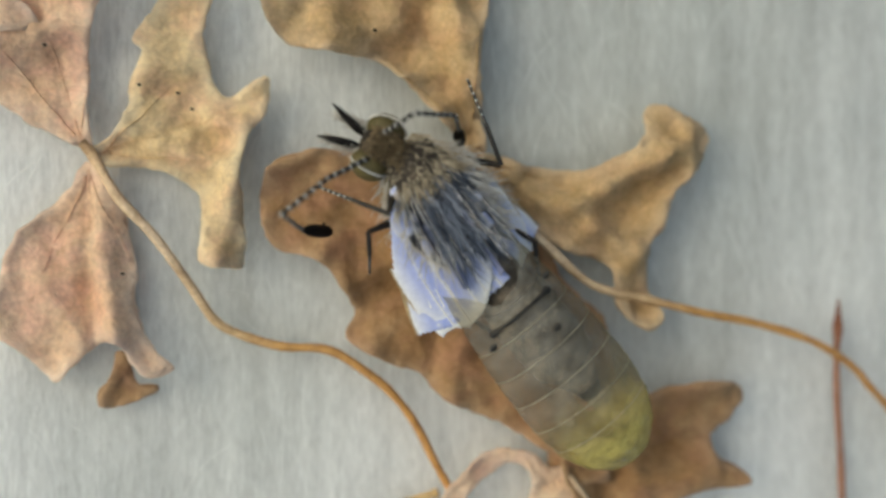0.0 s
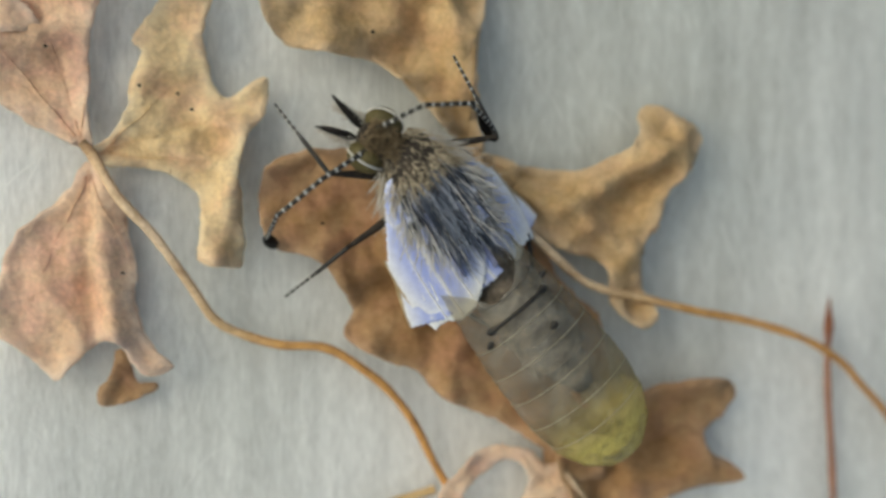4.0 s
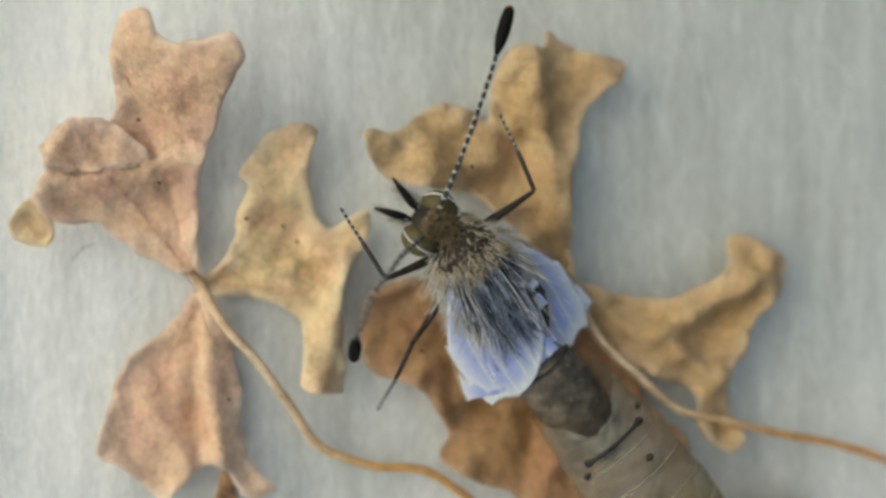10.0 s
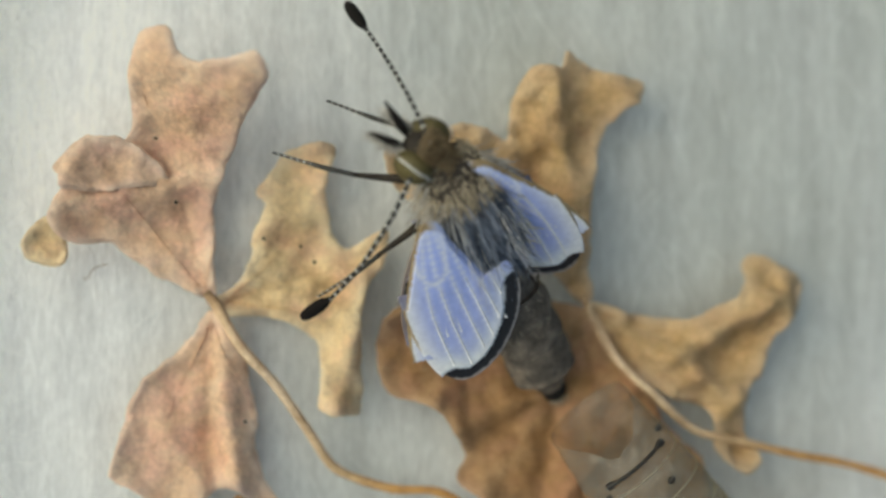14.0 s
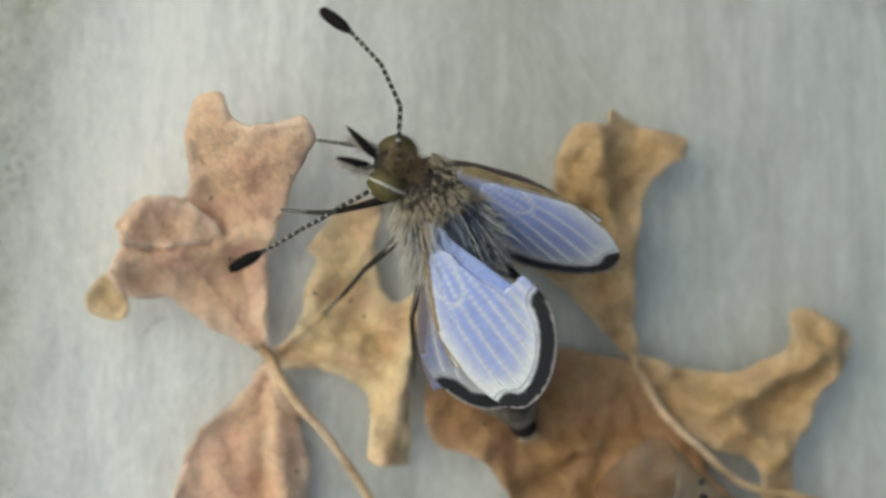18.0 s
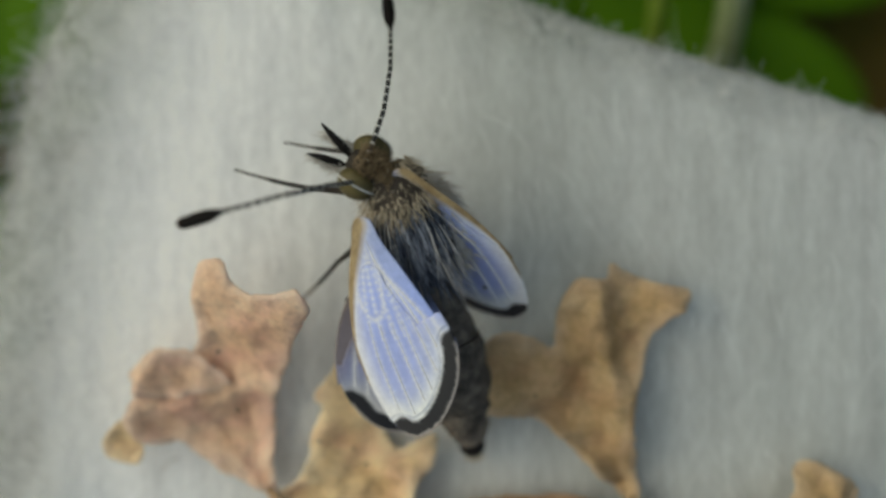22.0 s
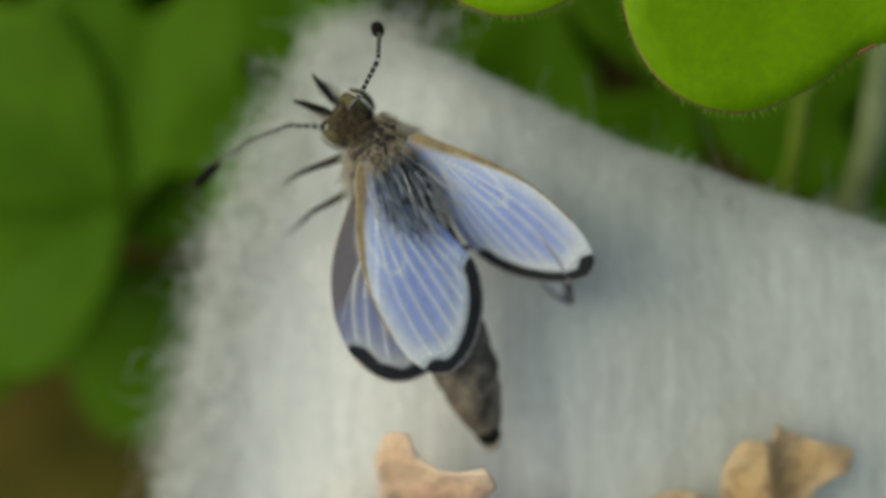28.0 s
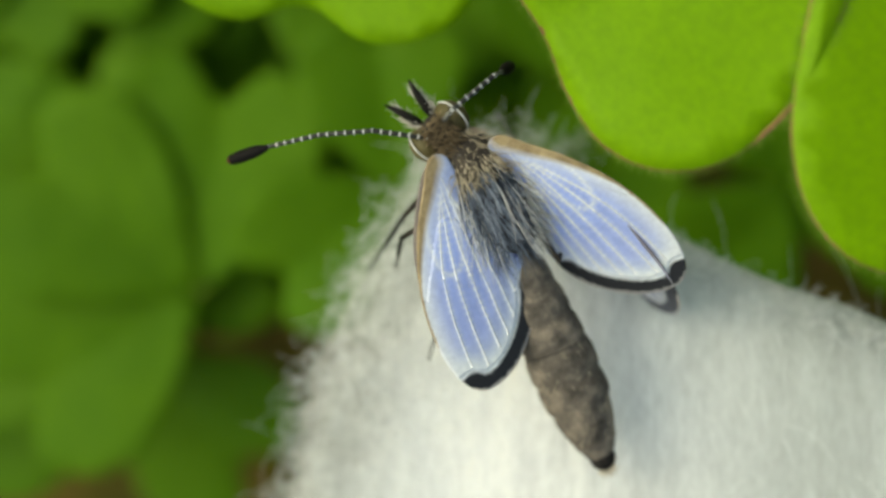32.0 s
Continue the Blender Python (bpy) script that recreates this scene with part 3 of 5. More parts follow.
    leaflet("leaflet", [(0.8, 2.4), (1.5, 2.3), (2.4, 2.0), (3.5, 2.0), (4.4, 2.4), (5.0, 2.9), (5.2, 3.6), (5.6, 3.7), (6.9, 3.0), (6.6, 2.2), (5.9, 1.4), (5.6, 0.5), (5.2, -0.1), (5.3, -1.0), (5.6, -1.9), (5.2, -2.2), (4.4, -1.6), (4.1, -0.5), (3.0, -0.1), (2.1, 0.5), (1.2, 1.4)], j, 0.4, OCHRE, leaf, 23, 0.35, crumple=0.5, folds=((4.6, 1.9, 25, 0.8, 0.4), (3.4, 0.7, -30, 0.5, 0.35)))
    for x, y, z in ((-2.0, 5.5, 1.3), (-3.3, 0.6, 1.0), (3.2, 1.2, 1.2)):
        speck(x, y, z, 0.055, leaf)
    stem("stem", [(0.7, 2.6, 0.5), (1.5, 1.0, 0.9), (2.5, 0.0, 1.2), (3.7, -1.0, 1.1), (5.2, -1.4, 1.0), (6.8, -1.8, 0.9), (8.3, -2.1, 0.8), (9.9, -2.6, 0.9), (11.1, -3.3, 0.8), (11.7, -3.9, 0.7), (12.9, -5.1, 0.4), (14.5, -7.5, 0.2)], 0.125, STEM, leaf, seed=2)

    leaf = thing("dried_leaf", "brown crumpled dried leaf with a hole beside the pupa case", "dried leaf", "dried leaves")
    leaflet("leaflet", [(3.0, -5.4), (4.5, -4.6), (5.1, -4.1), (6.7, -3.6), (7.7, -3.7), (8.0, -4.1), (7.6, -4.7), (7.1, -5.1), (7.3, -5.7), (8.1, -6.2), (8.0, -6.5), (6.7, -6.7), (5.1, -7.2), (3.6, -7.2)], (4.0, -6.0), 0.5, BROWN, leaf, 31, 0.3, crumple=0.4)
    leaflet("leaflet", [(3.4, -5.9), (2.75, -5.95), (2.2, -5.5), (1.15, -5.4), (0.4, -5.9), (-0.3, -6.6), (0.1, -7.1), (0.42, -7.1), (0.5, -6.5), (1.0, -6.05), (1.6, -5.76), (2.13, -6.05), (2.1, -6.75), (1.65, -7.25), (0.9, -7.8), (1.2, -8.6), (2.0, -9.4), (2.9, -9.6), (3.3, -8.2), (3.6, -7.4), (3.45, -6.6)], (3.0, -6.2), 0.35, PINK, leaf, 32, 0.35, crumple=0.25, label="pale leaflet with a round hole", veins=0)
    leaflet("leaflet", [(2.75, -5.3), (3.9, -5.6), (4.3, -6.3), (3.6, -6.5), (3.35, -8.0), (2.75, -7.9), (2.8, -6.6)], (3.0, -6.2), 0.25, BROWN, leaf, 33, 0.2, crumple=0.3, veins=0)
    stem("stem", [(3.05, -5.95, 0.7), (3.6, -6.7, 0.7), (4.05, -7.5, 0.6), (4.4, -8.2, 0.5), (4.9, -9.5, 0.3)], 0.10, STEM, leaf, seed=6)

    straw = thing("straw_bit", "short dry straw-coloured stem bit lying on the pad", "straw")
    stem("straw", [(-2.4, -7.3, 0.12), (-1.5, -6.95, 0.14), (-0.3, -6.55, 0.3)], 0.12, OCHRE_STEM, straw, seed=9, taper=1.0)
    for line in ([(-12.6, 3.05), (-12.5, 3.0), (-12.42, 3.15), (-12.28, 3.3), (-12.0, 3.4)], [(-11.5, 1.4), (-11.2, 1.8), (-10.75, 2.15), (-10.55, 2.4), (-10.6, 2.15), (-10.9, 1.6)]):
        thread = thing("cotton_thread", "fine loose curled thread lying on the pad", "thread", "loose threads")
        part("thread", *tube(spline([(x, y, pad_height(x, y) + 0.12) for x, y in line], 0.06), 0.012, 5)[:2], STRAND if line[0][0] < -12 else FIBRE, thread)

    stalk = thing("dried_stalk", "thin dark reddish dry stalk with a pointed tip", "dried stalk")
    stem("stalk", [(10.85, -2.2, 0.48), (10.84, -2.7, 0.45), (10.9, -4.1, 0.35), (11.1, -7.0, 0.3), (11.3, -11.0, 0.2)], 0.09, STALK, stalk, seed=4, taper=1.0)
    part("bud", *tube([(10.85, y, pad_height(10.85, y) + z) for y, z in ((-1.5, 0.52), (-1.9, 0.5), (-2.3, 0.48), (-2.7, 0.45))], [0.02, 0.08, 0.15, 0.09], 8)[:2], STALK, stalk)


build_ground()
build_pad()
build_dried_leaves()


# ---- the empty pupa case ----
def build_pupa_case():
    m, n, l, p = material("pupa_shell")
    a = attr(n, "along")
    col = ramp(n, l, a, [(0.0, (0.46, 0.44, 0.39)), (0.40, (0.40, 0.385, 0.34)), (0.60, (0.38, 0.355, 0.29)), (0.74, (0.42, 0.37, 0.19)), (0.84, (0.62, 0.53, 0.15)), (1.0, (0.54, 0.45, 0.14))])
    spots = noise_tex(n, l, 1.6, 5.0)
    l.new(mix(n, l, 0.55, col, ramp(n, l, spots, [(0.38, (0.22, 0.21, 0.2)), (0.58, (1.15, 1.15, 1.15))]), "MULTIPLY"), p.inputs["Base Color"])
    p.inputs["Roughness"].default_value, p.inputs["Specular IOR Level"].default_value = 0.2, 0.8
    bump(n, l, p, noise_tex(n, l, 4.0, 5.0), 0.9, 0.14)
    clear = n.new("ShaderNodeBsdfTransparent")
    clear.inputs["Color"].default_value = (0.84, 0.79, 0.67, 1)
    ms = n.new("ShaderNodeMixShader")
    l.new(ramp(n, l, a, [(0.0, (0.28, 0.28, 0.28)), (0.25, (0.34, 0.34, 0.34)), (0.58, (0.36, 0.36, 0.36)), (0.74, (0.45, 0.45, 0.45)), (0.86, (0.72, 0.72, 0.72)), (1.0, (0.80, 0.80, 0.80))]), ms.inputs[0])
    l.new(clear.outputs[0], ms.inputs[1])
    l.new(p.outputs[0], ms.inputs[2])
    l.new(ms.outputs[0], n["Material Output"].inputs["Surface"])
    line_mat = mottled("pupa_seam", [(0.3, (0.26, 0.235, 0.17)), (0.7, (0.40, 0.37, 0.28))], 2.0, 8.0, 0.5, 0.2, 0.02, 0.4)
    dark = mottled("pupa_mark", [(0.3, (0.008, 0.008, 0.008)), (0.7, (0.025, 0.022, 0.02))], 2.0, 8.0, 0.5, 0.2, 0.02, 0.4)

    case = thing("pupa_case", "empty translucent straw-yellow pupa case lying on a dried leaf", "pupa case", m=mm(0.4, -0.3, 2.15, 0, 0, -140.8))

    def radius(s):  # s: 0 at the open end, 1 at the tail
        w = float(np.interp(s, [0, 0.15, 0.4, 0.65, 0.8, 0.9, 0.97, 1.0], [1.18, 1.30, 1.5, 1.56, 1.42, 1.12, 0.62, 0.05]))
        return w * (1 - 0.022 * abs(math.sin(s * math.pi * 8.5)) ** 6)

    vs, fs, along, sides, rows = [], [], [], 40, 60
    for k in range(rows + 1):
        s = k / rows
        for c in range(sides):
            a = 2 * math.pi * c / sides
            # the back of the case is split open: the rim lies further back on top
            s0 = 0.16 * max(0.0, math.sin(a)) ** 2 + 0.05 * noise.noise((math.cos(a) * 2, math.sin(a) * 2, 3)) - 0.10 * max(0.0, -math.sin(a))
            t = max(0.0, s0) + s * (1 - max(0.0, s0))
            r = radius(t)
            vs.append((r * math.cos(a), 6.6 * t, 0.92 * r * math.sin(a) - 0.1 * t))
            along.append(t)
    for k in range(rows):
        for c in range(sides):
            e = (c + 1) % sides
            fs.append([k * sides + c, k * sides + e, (k + 1) * sides + e, (k + 1) * sides + c])
    part("shell", vs, fs, m, case, attrs={"along": along})
    for s in (0.30, 0.42, 0.54, 0.66, 0.77):
        r = radius(s) + 0.012
        ring = [(r * math.cos(a), 6.6 * s, 0.92 * r * math.sin(a) - 0.1 * s) for a in np.linspace(-0.3, math.pi + 0.3, 30)]
        part("seam", *tube(ring, 0.013, 5)[:2], line_mat, case)
    r = radius(0.24) + 0.015
    ring = [(r * math.cos(a), 6.6 * 0.24, 0.92 * r * math.sin(a)) for a in np.linspace(0.9, 2.3, 16)]
    part("dark_mark", *tube(ring, [0.05 + 0.05 * (abs(k - 7.5) > 6) for k in range(16)], 6)[:2], dark, case, "black seam mark")
    for s, a in ((0.20, 2.55), (0.28, 0.75), (0.36, 1.9)):
        r = radius(s) + 0.01
        q = (r * math.cos(a), 6.6 * s, 0.92 * r * math.sin(a))
        part("spot", *tube([(q[0] - 0.1, q[1], q[2]), (q[0], q[1] + 0.02, q[2] + 0.01), (q[0] + 0.1, q[1] + 0.05, q[2])], [0.04, 0.09, 0.04], 8)[:2], dark, case, "black spot")


# ---- the butterfly ----
def wing_material(name, light, brown):
    """Lavender-blue scales paling to a white band, a black toothed border, a tan fringe and a tan leading edge."""
    m, n, l, p = material(name)
    grain = noise_tex(n, l, 9.0, 5.0)
    streak = noise_tex(n, l, 2.2, 4.0)

    def tone(r, g, b):
        return (r * light, g * light, b * light)

    blue = ramp(n, l, attr(n, "reach"), [(0.0, tone(0.36, 0.42, 0.66)), (0.2, tone(0.36, 0.46, 0.93)), (0.42, tone(0.40, 0.47, 0.86)), (0.62, tone(0.50, 0.56, 0.84)), (0.84, tone(0.90, 0.92, 0.95))])
    blue = mix(n, l, 0.5, blue, ramp(n, l, streak, [(0.3, (0.74, 0.77, 0.88)), (0.7, (1.12, 1.12, 1.08))]), "MULTIPLY")
    pale = ramp(n, l, attr(n, "costa"), [(0.10, (0.9, 0.9, 0.9)), (0.65, (0, 0, 0))])
    blue = mix(n, l, pale, blue, tone(0.88, 0.89, 0.93) if brown < 0.1 else (0.16, 0.13, 0.13))
    blue = mix(n, l, brown, blue, (0.22, 0.18, 0.18))
    costa = ramp(n, l, attr(n, "rib"), [(0.2, (0, 0, 0)), (0.6, (1, 1, 1))])
    tan = ramp(n, l, streak, [(0.3, (0.22, 0.15, 0.07)), (0.7, (0.50, 0.38, 0.20))])
    blue = mix(n, l, attr(n, "pale"), blue, tone(0.90, 0.91, 0.95))
    col = mix(n, l, costa, blue, tan)
    col = mix(n, l, attr(n, "border"), col, (0.012, 0.011, 0.013))
    col = mix(n, l, attr(n, "under"), col, ramp(n, l, streak, [(0.3, (0.26, 0.17, 0.11)), (0.7, (0.42, 0.31, 0.22))]))
    col = mix(n, l, attr(n, "fringe"), col, (0.46, 0.37, 0.30))
    col = mix(n, l, 0.4, col, ramp(n, l, grain, [(0.3, (0.75, 0.75, 0.78)), (0.7, (1.15, 1.15, 1.12))]), "MULTIPLY")
    l.new(col, p.inputs["Base Color"])
    p.inputs["Roughness"].default_value = 0.5
    p.inputs["Sheen Weight"].default_value, p.inputs["Sheen Roughness"].default_value = 0.3, 0.4
    p.inputs["Sheen Tint"].default_value = (0.6, 0.65, 1.0, 1)
    bump(n, l, p, grain, 0.3, 0.02)
    tr = n.new("ShaderNodeBsdfTranslucent")
    l.new(col, tr.inputs["Color"])
    ms = n.new("ShaderNodeMixShader")
    ms.inputs[0].default_value = 0.06
    l.new(p.outputs[0], ms.inputs[1])
    l.new(tr.outputs[0], ms.inputs[2])
    l.new(ms.outputs[0], n["Material Output"].inputs["Surface"])
    return m


FOREWING = [(0.00, -0.24), (0.75, -0.52), (1.71, -0.82), (2.78, -0.98), (3.85, -0.96), (4.82, -0.74), (5.56, -0.40), (5.98, 0.02), (6.06, 0.42), (5.86, 0.90), (5.44, 1.36), (4.88, 1.72), (4.28, 1.94), (3.66, 1.99), (3.00, 1.80), (2.10, 1.36), (1.28, 0.90), (0.54, 0.44), (0.00, 0.20)]
HINDWING = [(0.00, -0.32), (0.86, -0.90), (1.93, -1.36), (3.10, -1.52), (4.17, -1.36), (5.03, -0.86), (5.46, -0.11), (5.35, 0.75), (4.82, 1.39), (3.85, 1.71), (2.78, 1.60), (1.60, 1.18), (0.64, 0.64), (0.00, 0.27)]


def wing_bow(x, y, seed):
    return 0.07 * math.sin(min(1, x / 5.7) * math.pi) - 0.05 * y * y + 0.025 * noise.noise((x * 0.5, y * 1.2, seed)) + 0.012 * noise.noise((x * 1.4, y * 2.6, seed))


def build_wing(name, outline, apex, tornus, mats, side, parent, seed, label=""):
    """A wing plan: x runs backwards from the hinge, y towards the body; side -1 is the left one. Returns the inner part, the outer part and the margin."""
    rim = spline(outline, 0.1, True)
    v2, f, d = fill(rim, 0.075, seed)
    # the outer margin runs from the apex to the tornus
    r = np.array(rim)
    k0, k1 = (int(np.argmin(np.linalg.norm(r - q, axis=1))) for q in (apex, tornus))
    outer, front = r[k0 : k1 + 1], r[2 : k0 + 1]

    def near(line):
        return np.min(np.linalg.norm(v2[:, None] - line[None], axis=2), axis=1)

    # veins fan out from the cell to the outer margin
    veins = []
    for k, share in enumerate((0.02, 0.16, 0.3, 0.44, 0.58, 0.72, 0.86)):
        e = np.array(outer[int(share * (len(outer) - 1))]) * 0.90
        start = np.array((0.5 + 0.22 * abs(k - 3), 0.05 * (k - 3)))
        bow = np.array((0.0, -0.28 + 0.09 * k))
        veins.append([start * (1 - u) + e * u + bow * math.sin(u * math.pi) for u in np.linspace(0, 1, 26)])
    cell = [np.array(q) for q in spline([(0.5, -0.42), (1.6, -0.62), (2.7, -0.42), (2.95, -0.08), (2.6, 0.2), (1.5, 0.22), (0.5, 0.1)], 0.12)]
    pale_lines = np.concatenate([np.array(q) for q in veins] + [np.array(cell)])
    do, dc, dv = near(outer), near(front), near(pale_lines)
    tooth = 0.055 * np.abs(np.sin(v2[:, 1] * 4.2 + v2[:, 0] * 2.4))
    border = np.clip((0.42 + tooth - do) / 0.06, 0, 1) * np.clip((do - 0.03) / 0.03, 0, 1)
    fringe = np.clip((0.06 - do) / 0.03, 0, 1)
    reach = np.clip(v2[:, 0] / 5.7 * 0.55 + 0.42 * np.clip(1.0 - (do - 0.42) / 0.85, 0, 1), 0, 1)
    costa = np.clip(dc / 0.9, 0, 1) if name == "forewing" else np.clip(dc / 1.5 + (v2[:, 0] - 3.0) / 1.8, 0, 1)
    rib = np.clip(1.0 - dc / (0.10 + 0.55 * np.clip(1 - v2[:, 0] / 3.2, 0, 1)), 0, 1) * np.clip((5.0 - v2[:, 0]) / 0.6, 0, 1) * (1.0 if name == "forewing" else 0.3)
    values = {"reach": reach, "costa": costa, "rib": rib, "border": border, "fringe": fringe, "pale": 0.85 * np.exp(-((dv / 0.065) ** 2)) * np.clip((v2[:, 0] - 0.5) / 0.6, 0, 1)}
    made = []
    tri = np.array(f)
    mid = v2[tri].mean(axis=1)
    # the outer part is as wide as the wing is further forward, so that it can slide up over the inner one
    ahead = mid - np.array((1.6, 0.0))
    within = np.zeros(len(mid), bool)
    for (x0, y0), (x1, y1) in zip(r, np.roll(r, -1, 0)):
        if y1 != y0:
            within ^= ((y0 > ahead[:, 1]) != (y1 > ahead[:, 1])) & (ahead[:, 0] < (x1 - x0) * (ahead[:, 1] - y0) / (y1 - y0) + x0)
    cut = 3.5 - 0.4 * np.maximum(0, mid[:, 1])
    edge = do[tri].mean(axis=1)
    # the black margin is a strip of its own, rolled in under the outer part while the wing is limp
    for word, keep, drop in ((name, (mid[:, 0] < cut + 0.15) & (edge > 0.6), 0.0), (name + "_tip", (within | (mid[:, 0] > cut)) & (edge > 0.49), -0.010), (name + "_margin", edge < 0.60, -0.004)):
        used = np.unique(tri[keep])
        place = {int(q): k for k, q in enumerate(used)}
        top = [(side * -v2[q][1], -v2[q][0], wing_bow(*v2[q], seed) - drop) for q in used]
        verts, faces = solid(top, [[place[int(c)] for c in q] for q in tri[keep]], 0.010)
        attrs = {key: list(np.concatenate([a[used], a[used]])) for key, a in values.items()}
        attrs["under"] = [0.0] * len(used) + [1.0 if word == name else float(np.clip((v2[q][0] - 3.6) / 0.3, 0, 1)) for q in used]
        words = {name: label, name + "_tip": "pale outer part of the wing", name + "_margin": "black toothed margin with a tan fringe"}
        wing = part(word, verts, faces, mats[0], parent, words[word], attrs=attrs)
        for line in veins if not word.endswith("margin") else ():
            pts = [(side * -q[1], -q[0], wing_bow(*q, seed) + 0.006 - drop) for q in line if (q[0] < 3.1 if word == name else q[0] > 3.0 and np.min(np.linalg.norm(outer - q, axis=1)) > 0.52)]
            if len(pts) > 3:
                part("vein", *tube(pts, list(np.linspace(0.010, 0.024, len(pts))), 5)[:2], mats[1], wing, "raised white vein")
        made.append(wing)
    return made


def aim(base, target):
    """A pose at base whose +y axis points to target (millimetres)."""
    base, target = Vector(base), Vector(target)
    turn = (target - base).to_track_quat("Y", "Z").to_matrix().to_4x4()
    return Matrix.Translation(base * MM) @ turn


def hairs(count, seed, spots, length, width, lean):
    """Many fine tapered hairs: spots gives a base point and an outward direction."""
    rng = random.Random(seed)
    out = []
    for k in range(count):
        base, way = spots(rng)
        way = (Vector(way) * rng.uniform(0.2, 0.7) + Vector(lean) + Vector([rng.gauss(0, 0.22) for _ in range(3)])).normalized()
        long = length * rng.uniform(0.5, 1.2)
        b = Vector(base)
        mid = b + way * long * 0.5 + Vector((0, 0, 0.05 * long))
        end = b + way * long + Vector((rng.gauss(0, 0.06), rng.gauss(0, 0.06), -0.08 * long))
        w = width * rng.uniform(0.6, 1.3)
        out.append(tube([tuple(b), tuple(mid), tuple(end)], [w, w * 0.8, w * 0.15], 3, False))
    return joined(out)[:2]


def ellipsoid(c, r, rows=12, sides=18):
    rings = []
    for k in range(rows + 1):
        a = math.pi * k / rows
        rings.append((c[1] - r[1] * math.cos(a), max(r[0] * math.sin(a), 0.004), max(r[2] * math.sin(a), 0.004), c[2]))
    v, f = blob(rings, sides)
    return [(x + c[0], y, z) for x, y, z in v], f


ANTENNA_ROWS = {
    -1: [
        (0, -3.21, 2.19, 1.62, -2.55, 0.97, -0.7),
        (3, -3.44, 1.95, 0.5, -3.88, 1.25, -2.07),
        (6, -3.41, 2.09, 0.49, -4.04, 1.13, -1.95),
        (9, -2.1, 1.86, 2.8, -4.05, 0.56, 1.46),
        (10, -2.5, 2.18, 2.51, -3.81, 0.49, 0.86),
        (11, -2.23, 1.98, -0.58, -4.38, -0.43, -1.99),
        (12, -2.43, 1.69, -0.3, -5.32, 0.15, -1.69),
        (13, -2.72, 2.28, -0.29, -5.6, 1.88, -1.81),
        (14, -3.01, 0.32, 0.29, -4.94, -0.82, -1.18),
        (15, -2.98, 1.55, 0.04, -5.9, 0.79, -1.22),
        (17.5, -2.45, 1.26, -0.36, -5.4, 0.25, -2.14),
        (18, -2.66, 1.46, -0.38, -5.53, 0.75, -2.2),
        (19, -2.21, 2.24, 2.83, -4.66, 1.5, 1.97),
        (20, -1.96, 2.9, 2.74, -4.6, 2.82, 3.29),
        (21, -1.55, 2.58, 3.01, -3.73, 1.86, 1.58),
        (22, -2.33, 2.65, 2.63, -5, 2.77, 2.24),
        (23, -2.96, 2.57, 0.15, -6.07, 2.67, -0.83),
        (24, -2.82, 1.45, 0.22, -6.09, 0.75, -0.85),
        (26.5, -3.09, 3.13, 0.71, -5.89, 3.65, 0.36),
        (27, -3.2, 2.98, 0.57, -6, 3.27, 0.05),
        (28, -2.7, 2.57, -0.31, -5.49, 2, -1.92),
        (29, -3.14, 2.74, 0.63, -6.13, 2.89, 0.1),
        (30, -3.07, 2.65, 0.68, -6.02, 2.43, 0.18),
        (31, -2.39, 3.27, -0.4, -4.92, 3.52, -2.2),
        (32, -2.68, 3.28, 0.43, -5.63, 3.91, -0.36),
    ],
    1: [
        (0, 1.2, 2.05, 1.7, 1.45, 0.9, -1.4),
        (3, 1.38, 1.7, 1.7, 1.4, 0.4, -1.4),
        (6, 2.13, 2.72, 0.45, 5.09, 3.45, -0.41),
        (7, 2.08, 3.28, 0.52, 4.93, 4.06, -0.19),
        (8, 1.11, 3.38, 2.61, 2.12, 4.61, 0.43),
        (9, 0.73, 3.55, 2.71, 1.23, 5.23, 0.66),
        (10, 1.99, 3.86, 0.56, 4.2, 5.51, -0.1),
        (11, 0.28, 4.14, -1.11, 0.83, 5.57, -3.64),
        (12, 1.14, 3.24, -0.82, 2.35, 5.01, -3.47),
        (13, 0.96, 3.41, -0.84, 1.62, 5.35, -3.54),
        (14, 0, 3.57, -1.3, 0.09, 4.93, -4.24),
        (15, 1.2, 3.3, -0.57, 2.4, 5.26, -2.94),
        (17.5, 0.62, 3.09, -0.84, 0.72, 5.24, -3.64),
        (18, 0.32, 3.79, -0.83, -0.43, 5.77, -3.29),
        (19, 0.17, 3.89, -0.39, -0.65, 6.46, -2.46),
        (20, 1.5, 3.83, -0.42, 3.02, 5.31, -2.2),
        (21, 0.69, 3.45, -0.63, 0.71, 5.8, -3.09),
        (22, 0.74, 3.59, -0.96, 1.38, 5.26, -3.54),
        (23, 1.05, 3.8, -0.13, 1.52, 6.38, -1.91),
        (24, 0.15, 3.44, -0.83, -0.79, 5.55, -3.45),
        (26.5, 1.7, 2.59, 2.4, 2.41, 3.21, -0.13),
        (27, 1.26, 3.09, -0.86, 2.01, 4.61, -3.42),
        (28, 1.08, 3.03, 2.71, 1.24, 3.95, 0.18),
        (29, 1.28, 2.83, 2.6, 2.31, 4.19, 0.5),
        (30, 1.57, 3.12, 2.47, 2.94, 4.63, 0.69),
        (31, 1.71, 2.72, 2.56, 3.48, 3.2, 0.58),
        (32, 0.9, 2.64, 2.99, 1.63, 2.69, 0.4),
    ],
}
